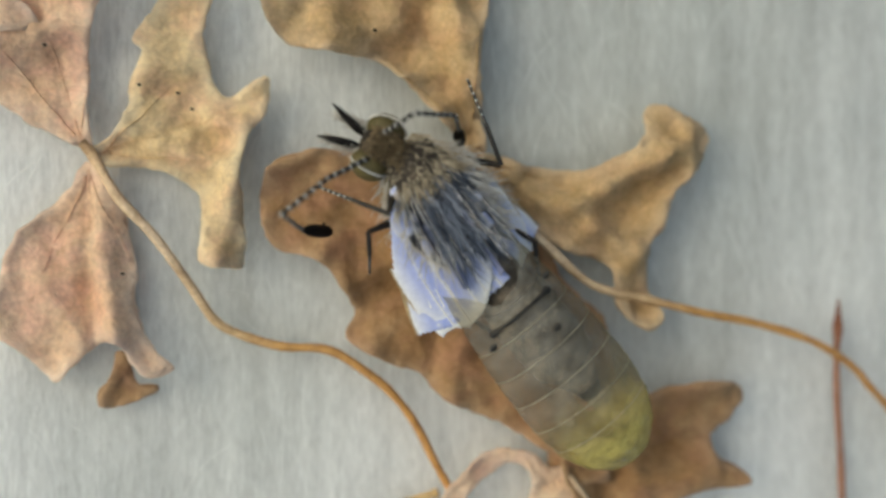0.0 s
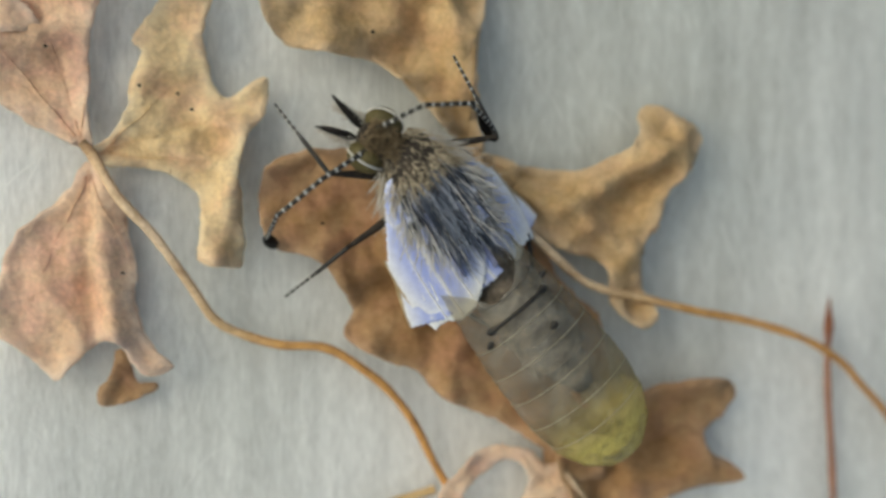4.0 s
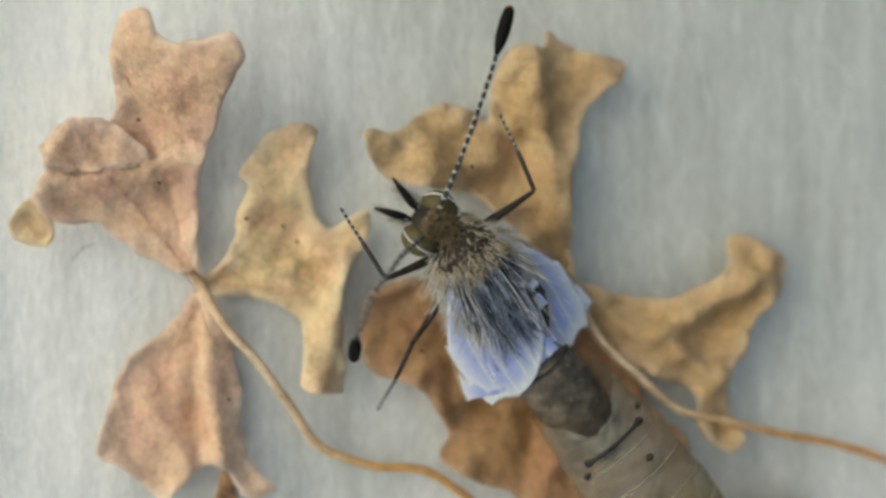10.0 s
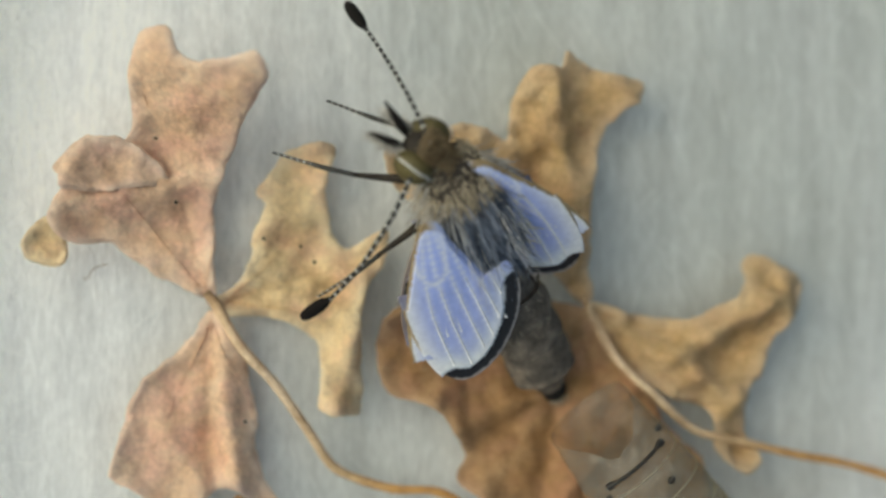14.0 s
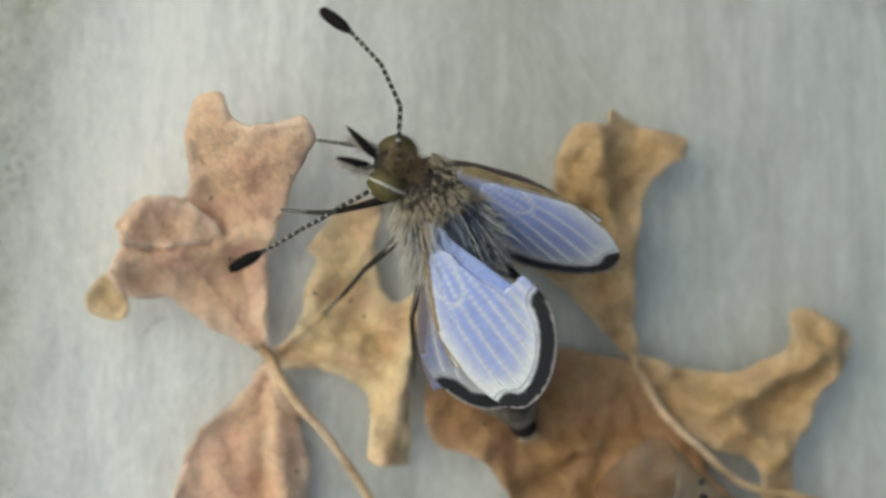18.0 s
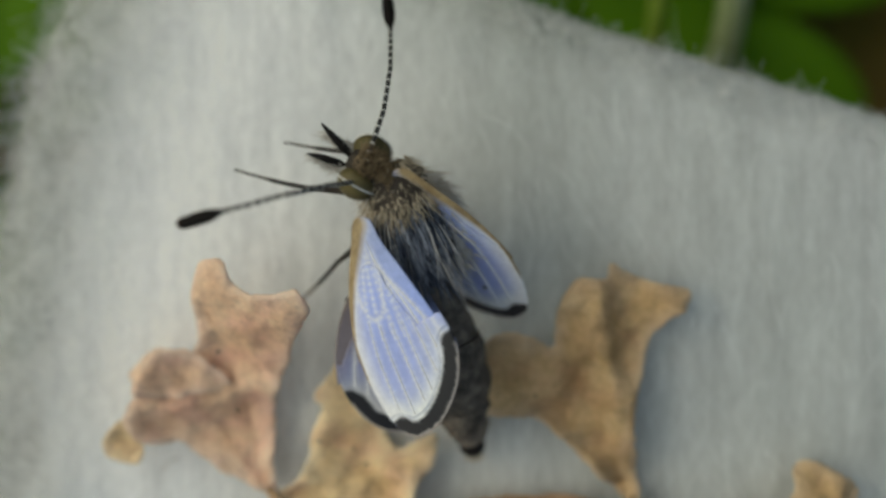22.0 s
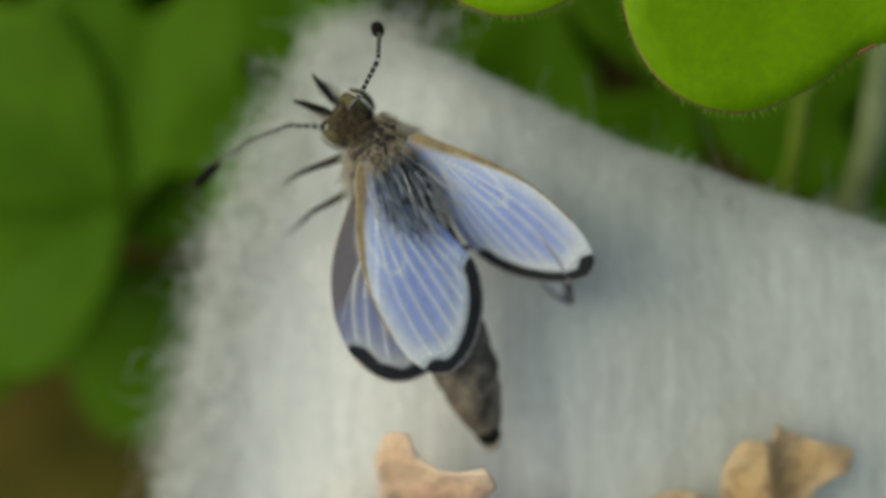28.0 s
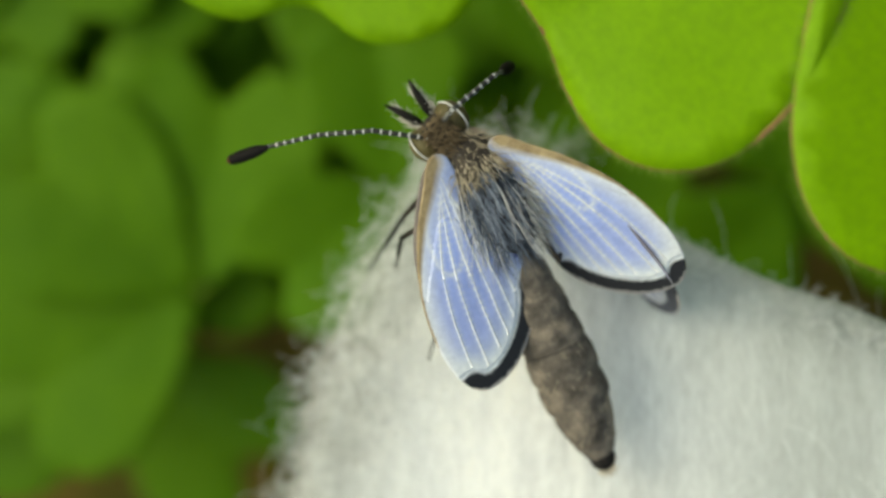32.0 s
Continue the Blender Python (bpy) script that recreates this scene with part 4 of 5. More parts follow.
LEG_ROWS = {
    "front_left": [
        (0, -2.2, 2.13, -0.35),
        (3, -1.77, 4.14, -0.49),
        (6, -1.95, 4.25, -0.57),
        (9, -1.68, 3.17, -0.97),
        (13, -3.43, 3.05, -2.49),
        (15, -3.8, 2.75, -2.19),
        (17.5, -3.31, 1.41, -1.72),
        (19, -3.78, 2.93, -2.04),
        (21, -4.03, 2.57, -1.89),
        (23, -3.98, 2.68, -1.89),
        (24, -4.15, 1.71, -1.78),
        (26.5, -4.04, 0.59, -2.44),
        (27, -2.3, 3.65, -2.98),
        (28, -3.42, 0.99, -2.74),
        (29, -2.94, 0.99, -2.62),
        (30, -3.52, -0.2, -2.39),
        (31, -3.43, -1.15, -2.14),
        (32, -3.92, -0.47, -2.03),
    ],
    "middle_left": [
        (0, -2.43, -0.55, -1.16),
        (3, -4.47, -0.02, -1.2),
        (6, -4.63, 0.06, -1.21),
        (9, -4.23, -1.52, -1.15),
        (13, -4.02, -1.86, -1.57),
        (15, -4.36, -0.02, -2.29),
        (17.5, -3.87, -1.43, -2.45),
        (19, -4.04, -1.7, -1.79),
        (21, -3.69, -2.08, -2),
        (23, -3.97, -1.15, -2.51),
        (24, -3.36, -2.34, -2.16),
        (26.5, -3.41, -0.15, -2.78),
        (27, -4.33, 0.45, -2.35),
        (28, -3.87, -0.43, -2.57),
        (29, -3.84, -1.7, -2.23),
        (30, -2.1, -0.28, -2.39),
        (31, -3.03, -0.66, -2.26),
        (32, -3.23, -0.81, -2.14),
    ],
    "hind_left": [
        (0, -0.45, -4.3, -1),
        (10, -0.45, -4.3, -1),
        (13, -2.54, -2.29, -1.45),
        (15, -2.87, -1.96, -1.63),
        (17.5, -2.72, -3.87, -1.81),
        (19, -2.14, -4.34, -1),
        (21, -3.1, -3.82, -0.98),
        (23, -2.4, -1.9, -2.54),
        (24, -3.44, -3.01, -2.22),
        (26.5, -3.62, -3.23, -1.55),
        (27, -3.5, -3.38, -1.47),
        (28, -2.61, -3.92, -1.84),
        (29, -2.88, -3.86, -1.55),
        (30, -3.36, -3.36, -1.85),
        (31, -3.53, -3.13, -1.96),
        (32, -3.5, -3.36, -1.52),
    ],
    "front_right": [
        (0, 2.4, 2.09, -0.35),
        (3, 2.43, 2.11, -0.35),
        (6, 1.65, 4.1, -0.56),
        (9, 2.27, 2.72, -0.89),
        (10, 2.81, 3.06, -1.38),
        (13, -1.68, 3.46, -2.49),
        (15, -1.77, 3.43, -2.42),
        (17.5, -2.1, 2.77, -2.16),
        (19, -1.88, 3.51, -2.15),
        (21, -2.05, 3.37, -2.08),
        (23, -2.77, 2.35, -1.77),
        (24, -2.05, 3.39, -2.06),
        (26.5, -0.52, 3.18, -3.49),
        (28, -1.3, 3.09, -3),
        (30, 0.1, 3.49, -2.65),
        (32, -0.28, 2.89, -2.46),
    ],
    "middle_right": [
        (0, 0.5, -3.4, -1.1),
        (12.4, 0.5, -3.4, -1.1),
        (13, -0.93, 1.78, -3.09),
        (15, -0.4, 1.72, -2.97),
        (19, -0.56, 1.05, -3.5),
        (24, 0.1, 0.69, -3.35),
        (28, 1.07, 0.29, -2.66),
        (32, 1.22, 1.77, -2.36),
    ],
    "hind_right": [
        (0, 0.45, -4.3, -1),
        (10, 0.45, -4.3, -1),
        (13, 1.32, -3.71, -0.88),
        (19, 0.49, -1.87, -2.55),
        (24, 0.35, -1.96, -2.54),
        (28, 1.77, -3.01, -2.25),
        (32, 1.2, -2.01, -2.03),
    ],
}
BODY_ROWS = [
    (0, -0.44, 1.1, 2.4, 4, 36),
    (1, -0.47, 0.94, 2.4, 4, 36),
    (2, -0.43, 0.93, 2.4, 4, 36),
    (3, -0.46, 1.09, 2.4, 4, 36),
    (6, -0.54, 1.32, 2.4, 5, 35),
    (7, -0.32, 1.31, 2.4, 6, 35),
    (8, -0.45, 1.08, 2.4, 8, 34),
    (9, -1.31, 2, 2.6, 10, 33),
    (10, -1.87, 2.55, 2.8, 14, 34),
    (11, -1.32, 3.2, 3, 17, 32),
    (12, -2.02, 3.8, 3.2, 20, 31),
    (13, -2.34, 4.36, 3.4, 22, 30),
    (14, -2.85, 4.84, 3.4, 22, 30),
    (15, -3.33, 4.97, 3.4, 20, 29),
    (17.5, -4.27, 5.85, 3.4, 18, 27),
    (18, -4.57, 5.87, 3.4, 18, 26),
    (19, -4.86, 7.65, 3.4, 18, 25),
    (20, -5.36, 8.33, 3.4, 18, 23),
    (21, -5.11, 9.32, 3.4, 18, 21),
    (22, -5.21, 10.06, 3.4, 18, 21),
    (23, -6.35, 10.43, 3.4, 18, 21),
    (24, -7.44, 11.39, 3.4, 17, 19),
    (26.5, -8.99, 14.91, 3.15, 12, 20),
    (27, -9.1, 15.15, 3.1, 11, 19),
    (28, -10.51, 16.03, 3, 7, 23),
    (29, -10.86, 17.14, 2.9, 6, 22),
    (30, -12.07, 17.57, 2.8, 4, 30),
    (31, -12.39, 18.36, 2.7, 4, 30),
    (32, -11.64, 19.42, 2.6, 5, 27),
]
HEAD_ROWS = [(0, 28, 8), (6, 25, 8), (9, 24, 10), (13, 24, 20), (15, 34, 28), (19, 40, 32), (24, 40, 32), (26.5, 26, 6), (28, 30, 0), (29, 33, 0), (30, 20, 0), (31, 15, 0), (32, 20, 0)]  # seconds, turn, tilt
DROOP_ROWS = [(0, 4, 5), (8, 3, 5), (11, 0, 4), (13, 0, 1), (15, 0, -1), (18, 0, -3), (20, 0, -5), (22, 0, -8), (24, 1, -10), (26.5, -1, -9), (27, 0, -8), (28, -1, -5), (29, -1, -4), (30, 0, -1), (31, 0, 0), (32, 0, -4)]  # seconds, droop, swing
PULL_ROWS = [(0, 1.3), (10, 1.4), (13, 1.5), (15, 1.6), (18, 1.4), (20, 1.0), (22, 0.95), (24, 0.75), (26.5, 0.1), (28, 0), (32, 0)]  # seconds, how far the rear segments are drawn in
# for each wing: time, out from the middle, ahead, spread from the body, roll, droop of the hind end
WING_ROWS = {
    -1: [(0, 0.64, 0.83, 16.9, 17.4, 10.8), (3, 0.59, 0.89, 17.1, 16.4, 10.2), (6, 0.72, 0.77, 17.4, 15.8, 9.5), (8, 0.62, 0.98, 16.5, 15.1, 9.8), (9, 0.54, 0.55, 13.4, 15.2, 10.6), (10, 0.48, 0.76, 13.3, 16.2, 9.9), (11, 0.94, 1.15, 15.6, 14.4, 9.4), (12, 0.99, 0.31, 10.9, 13.2, 11.1), (13, 0.94, 0.93, 17.2, 11.5, 9.0), (14, 1.19, 0.68, 15.2, 7.2, 4.5), (15, 0.99, 0.54, 8.9, 12.6, 3.8), (18, 0.45, 0.48, -3.5, 27.8, -7.5), (19, 0.54, 0.68, -0.4, 29.8, -4.7), (20, 0.72, 0.80, -1.1, 34.3, -2.3), (21, 0.75, 0.79, 1.1, 31.2, -10.3), (22, 1.05, 0.95, 4.5, 34.5, -9.7), (23, 0.58, 0.63, 2.4, 28.6, -4.5), (24, 0.51, 0.42, 0.2, 37.4, -0.6), (27, 0.50, 0.51, 7.2, 18.7, 0.8), (28, 0.43, 0.77, 5.3, -12.1, 1.2), (29, 0.37, 1.05, 3.2, -12.6, 1.7), (30, 0.42, 1.08, 1.4, -13.8, 1.7), (31, 0.57, 1.43, 15.0, -15.4, 1.0), (32, 0.61, 1.56, 17.9, -16.3, 1.3)],
    1: [(0, 0.32, 1.12, 17.8, 25.0, 15.5), (3, 0.43, 1.17, 18.2, 24.2, 15.1), (6, 0.51, 1.17, 16.4, 24.7, 14.4), (8, 0.45, 1.33, 23.2, 23.5, 14.7), (9, 0.83, 0.76, 19.2, 23.4, 12.4), (10, 0.67, 0.84, 15.0, 16.5, 13.5), (11, 0.29, 1.11, 12.8, 8.9, 12.7), (12, 0.61, 0.37, 10.2, -4.9, 11.8), (13, 0.34, 1.27, 8.7, -20.4, 9.6), (14, 0.37, 1.38, 16.0, -25.6, 10.0), (15, 0.50, 1.39, 21.4, -32.3, 6.5), (18, 0.86, 1.27, 29.2, -38.0, 9.2), (19, 0.53, 1.70, 22.5, -34.8, 17.1), (20, 0.54, 1.50, 19.1, -33.7, 12.7), (21, 0.44, 1.41, 13.2, -34.7, 12.5), (22, 0.19, 1.70, 9.8, -33.1, 15.1), (23, 0.57, 1.57, 18.1, -31.8, 15.5), (24, 0.47, 1.44, 18.9, -34.6, 16.5), (27, 0.72, 1.22, 23.7, -25.2, 4.8), (28, 0.90, 0.87, 29.9, -28.7, 3.8), (29, 0.84, 1.06, 30.7, -28.3, 5.1), (30, 0.97, 1.11, 31.0, -35.0, 6.9), (31, 0.88, 1.16, 26.7, -24.6, 4.0), (32, 0.76, 1.26, 27.0, -23.9, 5.3)],
}
# the hindwing under its forewing: time, back, fan, roll, below
HIND_ROWS = {
    -1: [(0, -0.2, -10, 62, 1.1), (10, -0.2, -10, 62, 1.2), (11.5, -0.1, -6, 30, 1.2), (13, 0.0, -3, 4, 0.9), (14, 0.1, 0, 0, 0.75), (15, 0.35, 3, -6, 0.5), (18, 0.70, 7, -14, 0.40), (20, 0.80, 10, -18, 0.50), (22, 1.00, 10, -34, 0.80), (24, 0.85, 14, -26, 0.65), (27, 0.55, 10, 0, 0.14), (30, 0.50, 9, 3, 0.14), (31, 0.15, -9, 0, 0.2), (32, 0.15, -12, 0, 0.2)],
    1: [(0, -0.2, -12, 58, 0.9), (8, -0.2, -10, 60, 0.95), (10, -0.2, -9, 50, 1.3), (11.5, -0.2, -9, 35, 1.35), (13, -0.2, -8, 8, 0.95), (24, 0.10, -17, 0, 0.60), (27, 1.2, -20, -30, 0.8), (28, 1.6, -27, -46, 0.9), (29, 1.7, -27, -48, 0.9), (30, 1.7, -28, -48, 0.9), (31, 1.6, -19, -48, 0.9), (32, 1.7, -21, -48, 0.9)],
}
HINGE_ROWS = [(0, 0.40), (9, 0.42), (13, 0.82), (32, 0.82)]  # seconds, height of the wing hinges
# for each hindwing: seconds, how far it is tucked in towards the body
TUCK_ROWS = {-1: [(0, 0.3), (9, 0.3), (13, 0.55), (14, 0.5), (15, 0.4), (17, 0), (32, 0)], 1: [(0, 0.45), (9, 0.5), (13, 0.8), (18, 0.9), (22, 0.75), (24, 0.7), (27, 0), (32, 0)]}
ROLL_ROWS = [(0, 1), (9, 1), (13, 0.35), (15, 0.1), (18, 0), (32, 0)]  # seconds, how far the margins are rolled in
# the soft new wings unfold: the outer part slides out over the inner one
FOLD_ROWS = [(0, 1.75), (8, 1.75), (10, 1.65), (12, 1.5), (14, 1.4), (15, 1.3), (18, 0.9), (20, 0.6), (22, 0.4), (24, 0.2), (27, 0), (32, 0)]


def two_link(base, foot, a, b, up):
    """The knee between base and foot for limbs of length a and b, bent towards up."""
    base, foot = Vector(base), Vector(foot)
    d = foot - base
    far = min(d.length, (a + b) * 0.985)
    d.normalize()
    s = (a * a - b * b + far * far) / (2 * far)
    h = math.sqrt(max(a * a - s * s, 0.0))
    side = Vector(up) - d * d.dot(Vector(up))
    return base + d * s + side.normalized() * h, base + d * far


def bowed(base, mid, tip, link):
    """The joints of a four-link chain that follows a bow from base by mid to tip."""
    b, m, e = Vector(base), Vector(mid), Vector(tip)
    c = 2 * m - (b + e) / 2
    e2 = e + (e - m) * 0.4
    line = [b * (1 - s) ** 2 + c * 2 * s * (1 - s) + e * s * s for s in np.linspace(0, 1, 200)] + [e + (e2 - e) * s for s in np.linspace(0.02, 1, 40)]
    out, k = [b], 0
    for n in range(4):
        while k < len(line) - 1 and (line[k] - out[-1]).length < link:
            k += 1
        way = line[k] - out[-1]
        out.append(out[-1] + way.normalized() * link)
    return out


FEMUR, SHIN, LINK = 1.75, 2.3, 1.38
HIPS = {"front_left": (-0.6, 1.1, -0.45), "middle_left": (-0.75, 0.2, -0.55), "hind_left": (-0.7, -0.7, -0.55), "front_right": (0.6, 1.1, -0.45), "middle_right": (0.75, 0.2, -0.55), "hind_right": (0.7, -0.7, -0.55)}


def build_butterfly():
    dark = mottled("scales_dark", [(0.3, (0.018, 0.016, 0.015)), (0.55, (0.045, 0.038, 0.032)), (0.8, (0.15, 0.12, 0.085))], 1.6, 9.0, 0.8, 0.5, 0.04, 0.2)
    belly = mottled("scales_grey", [(0.32, (0.06, 0.052, 0.045)), (0.5, (0.13, 0.112, 0.095)), (0.7, (0.30, 0.25, 0.20))], 1.8, 8.0, 0.8, 0.7, 0.06, 0.2)
    fur_grey = mottled("fur_grey", [(0.3, (0.40, 0.38, 0.35)), (0.7, (0.72, 0.70, 0.66))], 1.5, 6.0, 0.8, 0.1, 0.02, 0.2)
    fur_tan = mottled("fur_tan", [(0.3, (0.34, 0.285, 0.20)), (0.7, (0.60, 0.53, 0.41))], 1.5, 6.0, 0.8, 0.1, 0.02, 0.2)
    fur_brown = mottled("fur_brown", [(0.3, (0.13, 0.095, 0.055)), (0.7, (0.34, 0.26, 0.16))], 1.5, 6.0, 0.8, 0.1, 0.02, 0.2)
    fur_pale = mottled("fur_pale", [(0.3, (0.58, 0.58, 0.60)), (0.7, (0.85, 0.85, 0.86))], 1.5, 6.0, 0.7, 0.1, 0.02, 0.3)
    fur_blue, n, l, p = material("fur_blue")
    l.new(ramp(n, l, noise_tex(n, l, 1.0, 4.0, (3.4, 0.35, 2.0)), [(0.40, (0.03, 0.04, 0.06)), (0.54, (0.16, 0.19, 0.26)), (0.68, (0.48, 0.52, 0.62))]), p.inputs["Base Color"])
    p.inputs["Roughness"].default_value, p.inputs["Specular IOR Level"].default_value = 0.6, 0.3
    eye_mat = mottled("eye_olive", [(0.3, (0.055, 0.046, 0.016)), (0.7, (0.135, 0.112, 0.046))], 1.2, 14.0, 0.55, 0.3, 0.02, 0.3)
    white = mottled("scales_white", [(0.3, (0.62, 0.62, 0.60)), (0.7, (0.80, 0.80, 0.78))], 2.0, 9.0, 0.8, 0.2, 0.02, 0.2)
    black = mottled("scales_black", [(0.3, (0.008, 0.008, 0.008)), (0.7, (0.03, 0.026, 0.024))], 2.0, 9.0, 0.7, 0.4, 0.03, 0.12)
    vein = mottled("vein_white", [(0.3, (0.84, 0.86, 0.92)), (0.7, (0.93, 0.94, 0.96))], 1.5, 8.0, 0.7, 0.2, 0.02, 0.2)
    club_mat, n, l, p = material("club_black")
    sep = n.new("ShaderNodeSeparateXYZ")
    tc = n.new("ShaderNodeTexCoord")
    l.new(tc.outputs["Generated"], sep.inputs[0])
    l.new(mix(n, l, 0.5, ramp(n, l, sep.outputs["Y"], [(0.88, (0.007, 0.006, 0.006)), (0.97, (0.14, 0.05, 0.03))]), ramp(n, l, noise_tex(n, l, 9.0, 4.0), [(0.3, (0.6, 0.6, 0.6)), (0.7, (1.3, 1.3, 1.3))]), "MULTIPLY"), p.inputs["Base Color"])
    p.inputs["Roughness"].default_value, p.inputs["Specular IOR Level"].default_value = 0.7, 0.12
    banded, n, l, p = material("antenna_bands")
    wv = n.new("ShaderNodeMath")
    wv.operation = "PINGPONG"
    wv.inputs[1].default_value = 0.5
    l.new(attr(n, "along"), wv.inputs[0])
    l.new(ramp(n, l, wv.outputs[0], [(0.0, (0.72, 0.72, 0.70)), (0.075, (0.62, 0.62, 0.6)), (0.115, (0.012, 0.012, 0.012)), (1.0, (0.02, 0.018, 0.016))]), p.inputs["Base Color"])
    p.inputs["Roughness"].default_value = 0.6
    wing_up, wing_low = wing_material("wing_scales", 1.0, 0.0), wing_material("hindwing_scales", 0.8, 0.3)

    bug = thing("butterfly", "small pale blue butterfly with black-edged wings, freshly emerged", "butterfly", m=mm(*BODY_ROWS[0][1:4], BODY_ROWS[0][4], 0, BODY_ROWS[0][5]))
    made = {"butterfly": bug}

    # body
    part("thorax", *blob([(1.75, 0.42, 0.40, 0.05), (1.5, 0.70, 0.68, 0.05), (1.0, 0.92, 0.88, 0.05), (0.3, 1.02, 0.95, 0.02), (-0.5, 0.98, 0.90, -0.05), (-1.2, 0.78, 0.72, -0.12), (-1.6, 0.5, 0.48, -0.18)], 28), dark, bug)
    def abdomen_piece(word, first, last, label):
        rings = []
        for k in range(first, last + 1):
            u = k / 48
            w = float(np.interp(u, [0, 0.08, 0.25, 0.5, 0.7, 0.88, 0.96, 1], [0.45, 0.62, 0.80, 0.94, 0.92, 0.64, 0.38, 0.06]))
            w *= (1 - 0.075 * abs(math.sin(u * math.pi * 7.5)) ** 8) * (0.97 if word == "abdomen" else 1.0)
            rings.append((-1.35 - 6.45 * u, w, w * 0.9, -0.2 - 0.45 * u))
        v, f = blob(rings, 30)
        v = [(x * (1 + 0.04 * noise.noise((x * 2, y * 2, z * 2))), y, z + 0.03 * noise.noise((x * 3, y * 3, 5))) for x, y, z in v]
        return part(word, v, f, belly, bug, label)

    abdomen = abdomen_piece("abdomen", 0, 30, "dark grey segmented abdomen")
    rear = abdomen_piece("abdomen_end", 22, 48, "hind segments of the grey abdomen")
    part("segment_scales", *hairs(170, 12, lambda r: (lambda u, a: ((0.9 * math.cos(a) * float(np.interp(u, [0, 0.25, 0.5, 0.7, 0.9], [0.6, 0.8, 0.94, 0.92, 0.6])), -1.35 - 6.45 * u, -0.2 - 0.45 * u + 0.85 * math.sin(a) * float(np.interp(u, [0, 0.25, 0.5, 0.7, 0.9], [0.6, 0.8, 0.94, 0.92, 0.6]))), (math.cos(a), 0, math.sin(a))))(0.46 + 0.4 * r.random(), r.uniform(0, math.pi)), 0.2, 0.007, (0, -1.2, 0)), fur_tan, rear, "short pale scales")
    part("abdomen_tip", *ellipsoid((0, -7.68, -0.64), (0.36, 0.34, 0.32)), black, rear, "black tip of the abdomen")
    part("tip_tuft", *hairs(70, 9, lambda r: ((r.uniform(-0.2, 0.2), -7.9, -0.64 + r.uniform(-0.2, 0.2)), (r.uniform(-1, 1), -0.5, r.uniform(-1, 1))), 0.3, 0.02, (0, -0.7, 0)), fur_tan, rear, "tan tuft")
    head = part("head", *ellipsoid((0, 2.05, 0.02), (0.66, 0.56, 0.60)), dark, bug)
    for s in (-1, 1):
        part("eye", *ellipsoid((s * 0.48, 2.15, 0.05), (0.39, 0.49, 0.49), 14, 22), eye_mat, head, "large olive-brown compound eye")
        rim = [(s * (0.50 + 0.22 * math.cos(a)), 2.15 + 0.50 * math.sin(a), 0.08 + 0.465 * math.cos(a)) for a in np.linspace(-1.5, 1.5, 18)]
        part("eye_rim", *tube(rim, 0.026, 5)[:2], white, head, "white ring of scales round the eye")
        palp = [(s * 0.16, 2.45, -0.15), (s * 0.24, 2.9, 0.0), (s * 0.33, 3.25, 0.12), (s * 0.44, 3.6, 0.2)]
        line = spline(palp, 0.12)
        part("palp", *tube(line, list(np.interp(np.linspace(0, 1, len(line)), [0, 0.3, 0.7, 1], [0.07, 0.12, 0.085, 0.014])), 8)[:2], black, head, "dark pointed palp")
        part("palp_fringe", *hairs(140, 40 + s, lambda r: ((s * 0.28 + r.uniform(-0.1, 0.1), r.uniform(2.5, 3.3), r.uniform(-0.1, 0.1)), (s * 0.5, 0.6, -0.8)), 0.4, 0.014, (0, 0.5, -0.3)), fur_grey, head, "pale grey fringe of hairs")
    made["head"], made["abdomen"], made["abdomen_end"] = head, abdomen, rear
    part("brow_hair", *hairs(460, 21, lambda r: ((r.uniform(-0.36, 0.36), r.uniform(1.5, 2.5), 0.52), (r.uniform(-1, 1), 0.2, 1)), 0.32, 0.015, (0, -0.25, 0.45)), fur_brown, head, "short brown hair")

    def on_thorax(r, lo=-1.3, hi=1.6, a0=-0.3, a1=3.45):
        y, a = r.uniform(lo, hi), r.uniform(a0, a1)
        w = float(np.interp(y, [-1.6, -0.5, 0.3, 1.0, 1.7], [0.5, 0.95, 1.0, 0.9, 0.45]))
        return (w * math.cos(a), y, 0.93 * w * math.sin(a)), (math.cos(a), 0.0, math.sin(a))

    part("back_hair", *hairs(650, 31, lambda r: on_thorax(r, -1.4, 0.9, 0.75, 2.4), 0.80, 0.014, (0, -1.0, -0.04)), fur_blue, bug, "long silky blue-grey hair")
    part("side_hair", *hairs(1700, 32, lambda r: on_thorax(r, -1.2, 1.5, *r.choice(((-0.9, 0.5), (2.6, 4.0)))), 0.80, 0.019, (0, -0.7, -0.08)), fur_grey, bug, "soft grey hair")
    part("long_hair", *hairs(80, 34, lambda r: on_thorax(r, -0.7, 1.4, *r.choice(((0.45, 1.2), (1.94, 2.7)))), 1.6, 0.011, (0, -1.6, 0.10)), fur_pale, bug, "long pale wispy hair")
    part("collar_hair", *hairs(1150, 33, lambda r: on_thorax(r, 0.6, 1.85), 0.46, 0.016, (0, -0.6, 0.10)), fur_tan, bug, "tan collar of hair")

    # wings
    for s, word in ((-1, "left"), (1, "right")):
        made["fore", s] = build_wing("forewing", FOREWING, (5.98, 0.02), (3.66, 1.99), (wing_up, vein), s, bug, 50 + s, "lavender-blue forewing with white veins and a black border")
        made["hind", s] = build_wing("hindwing", HINDWING, (4.6, -1.18), (3.85, 1.7), (wing_low, vein), s, bug, 60 + s, "grey-lilac hindwing with a black border")
        # antenna: three banded links and the club
        made["antenna", s] = []
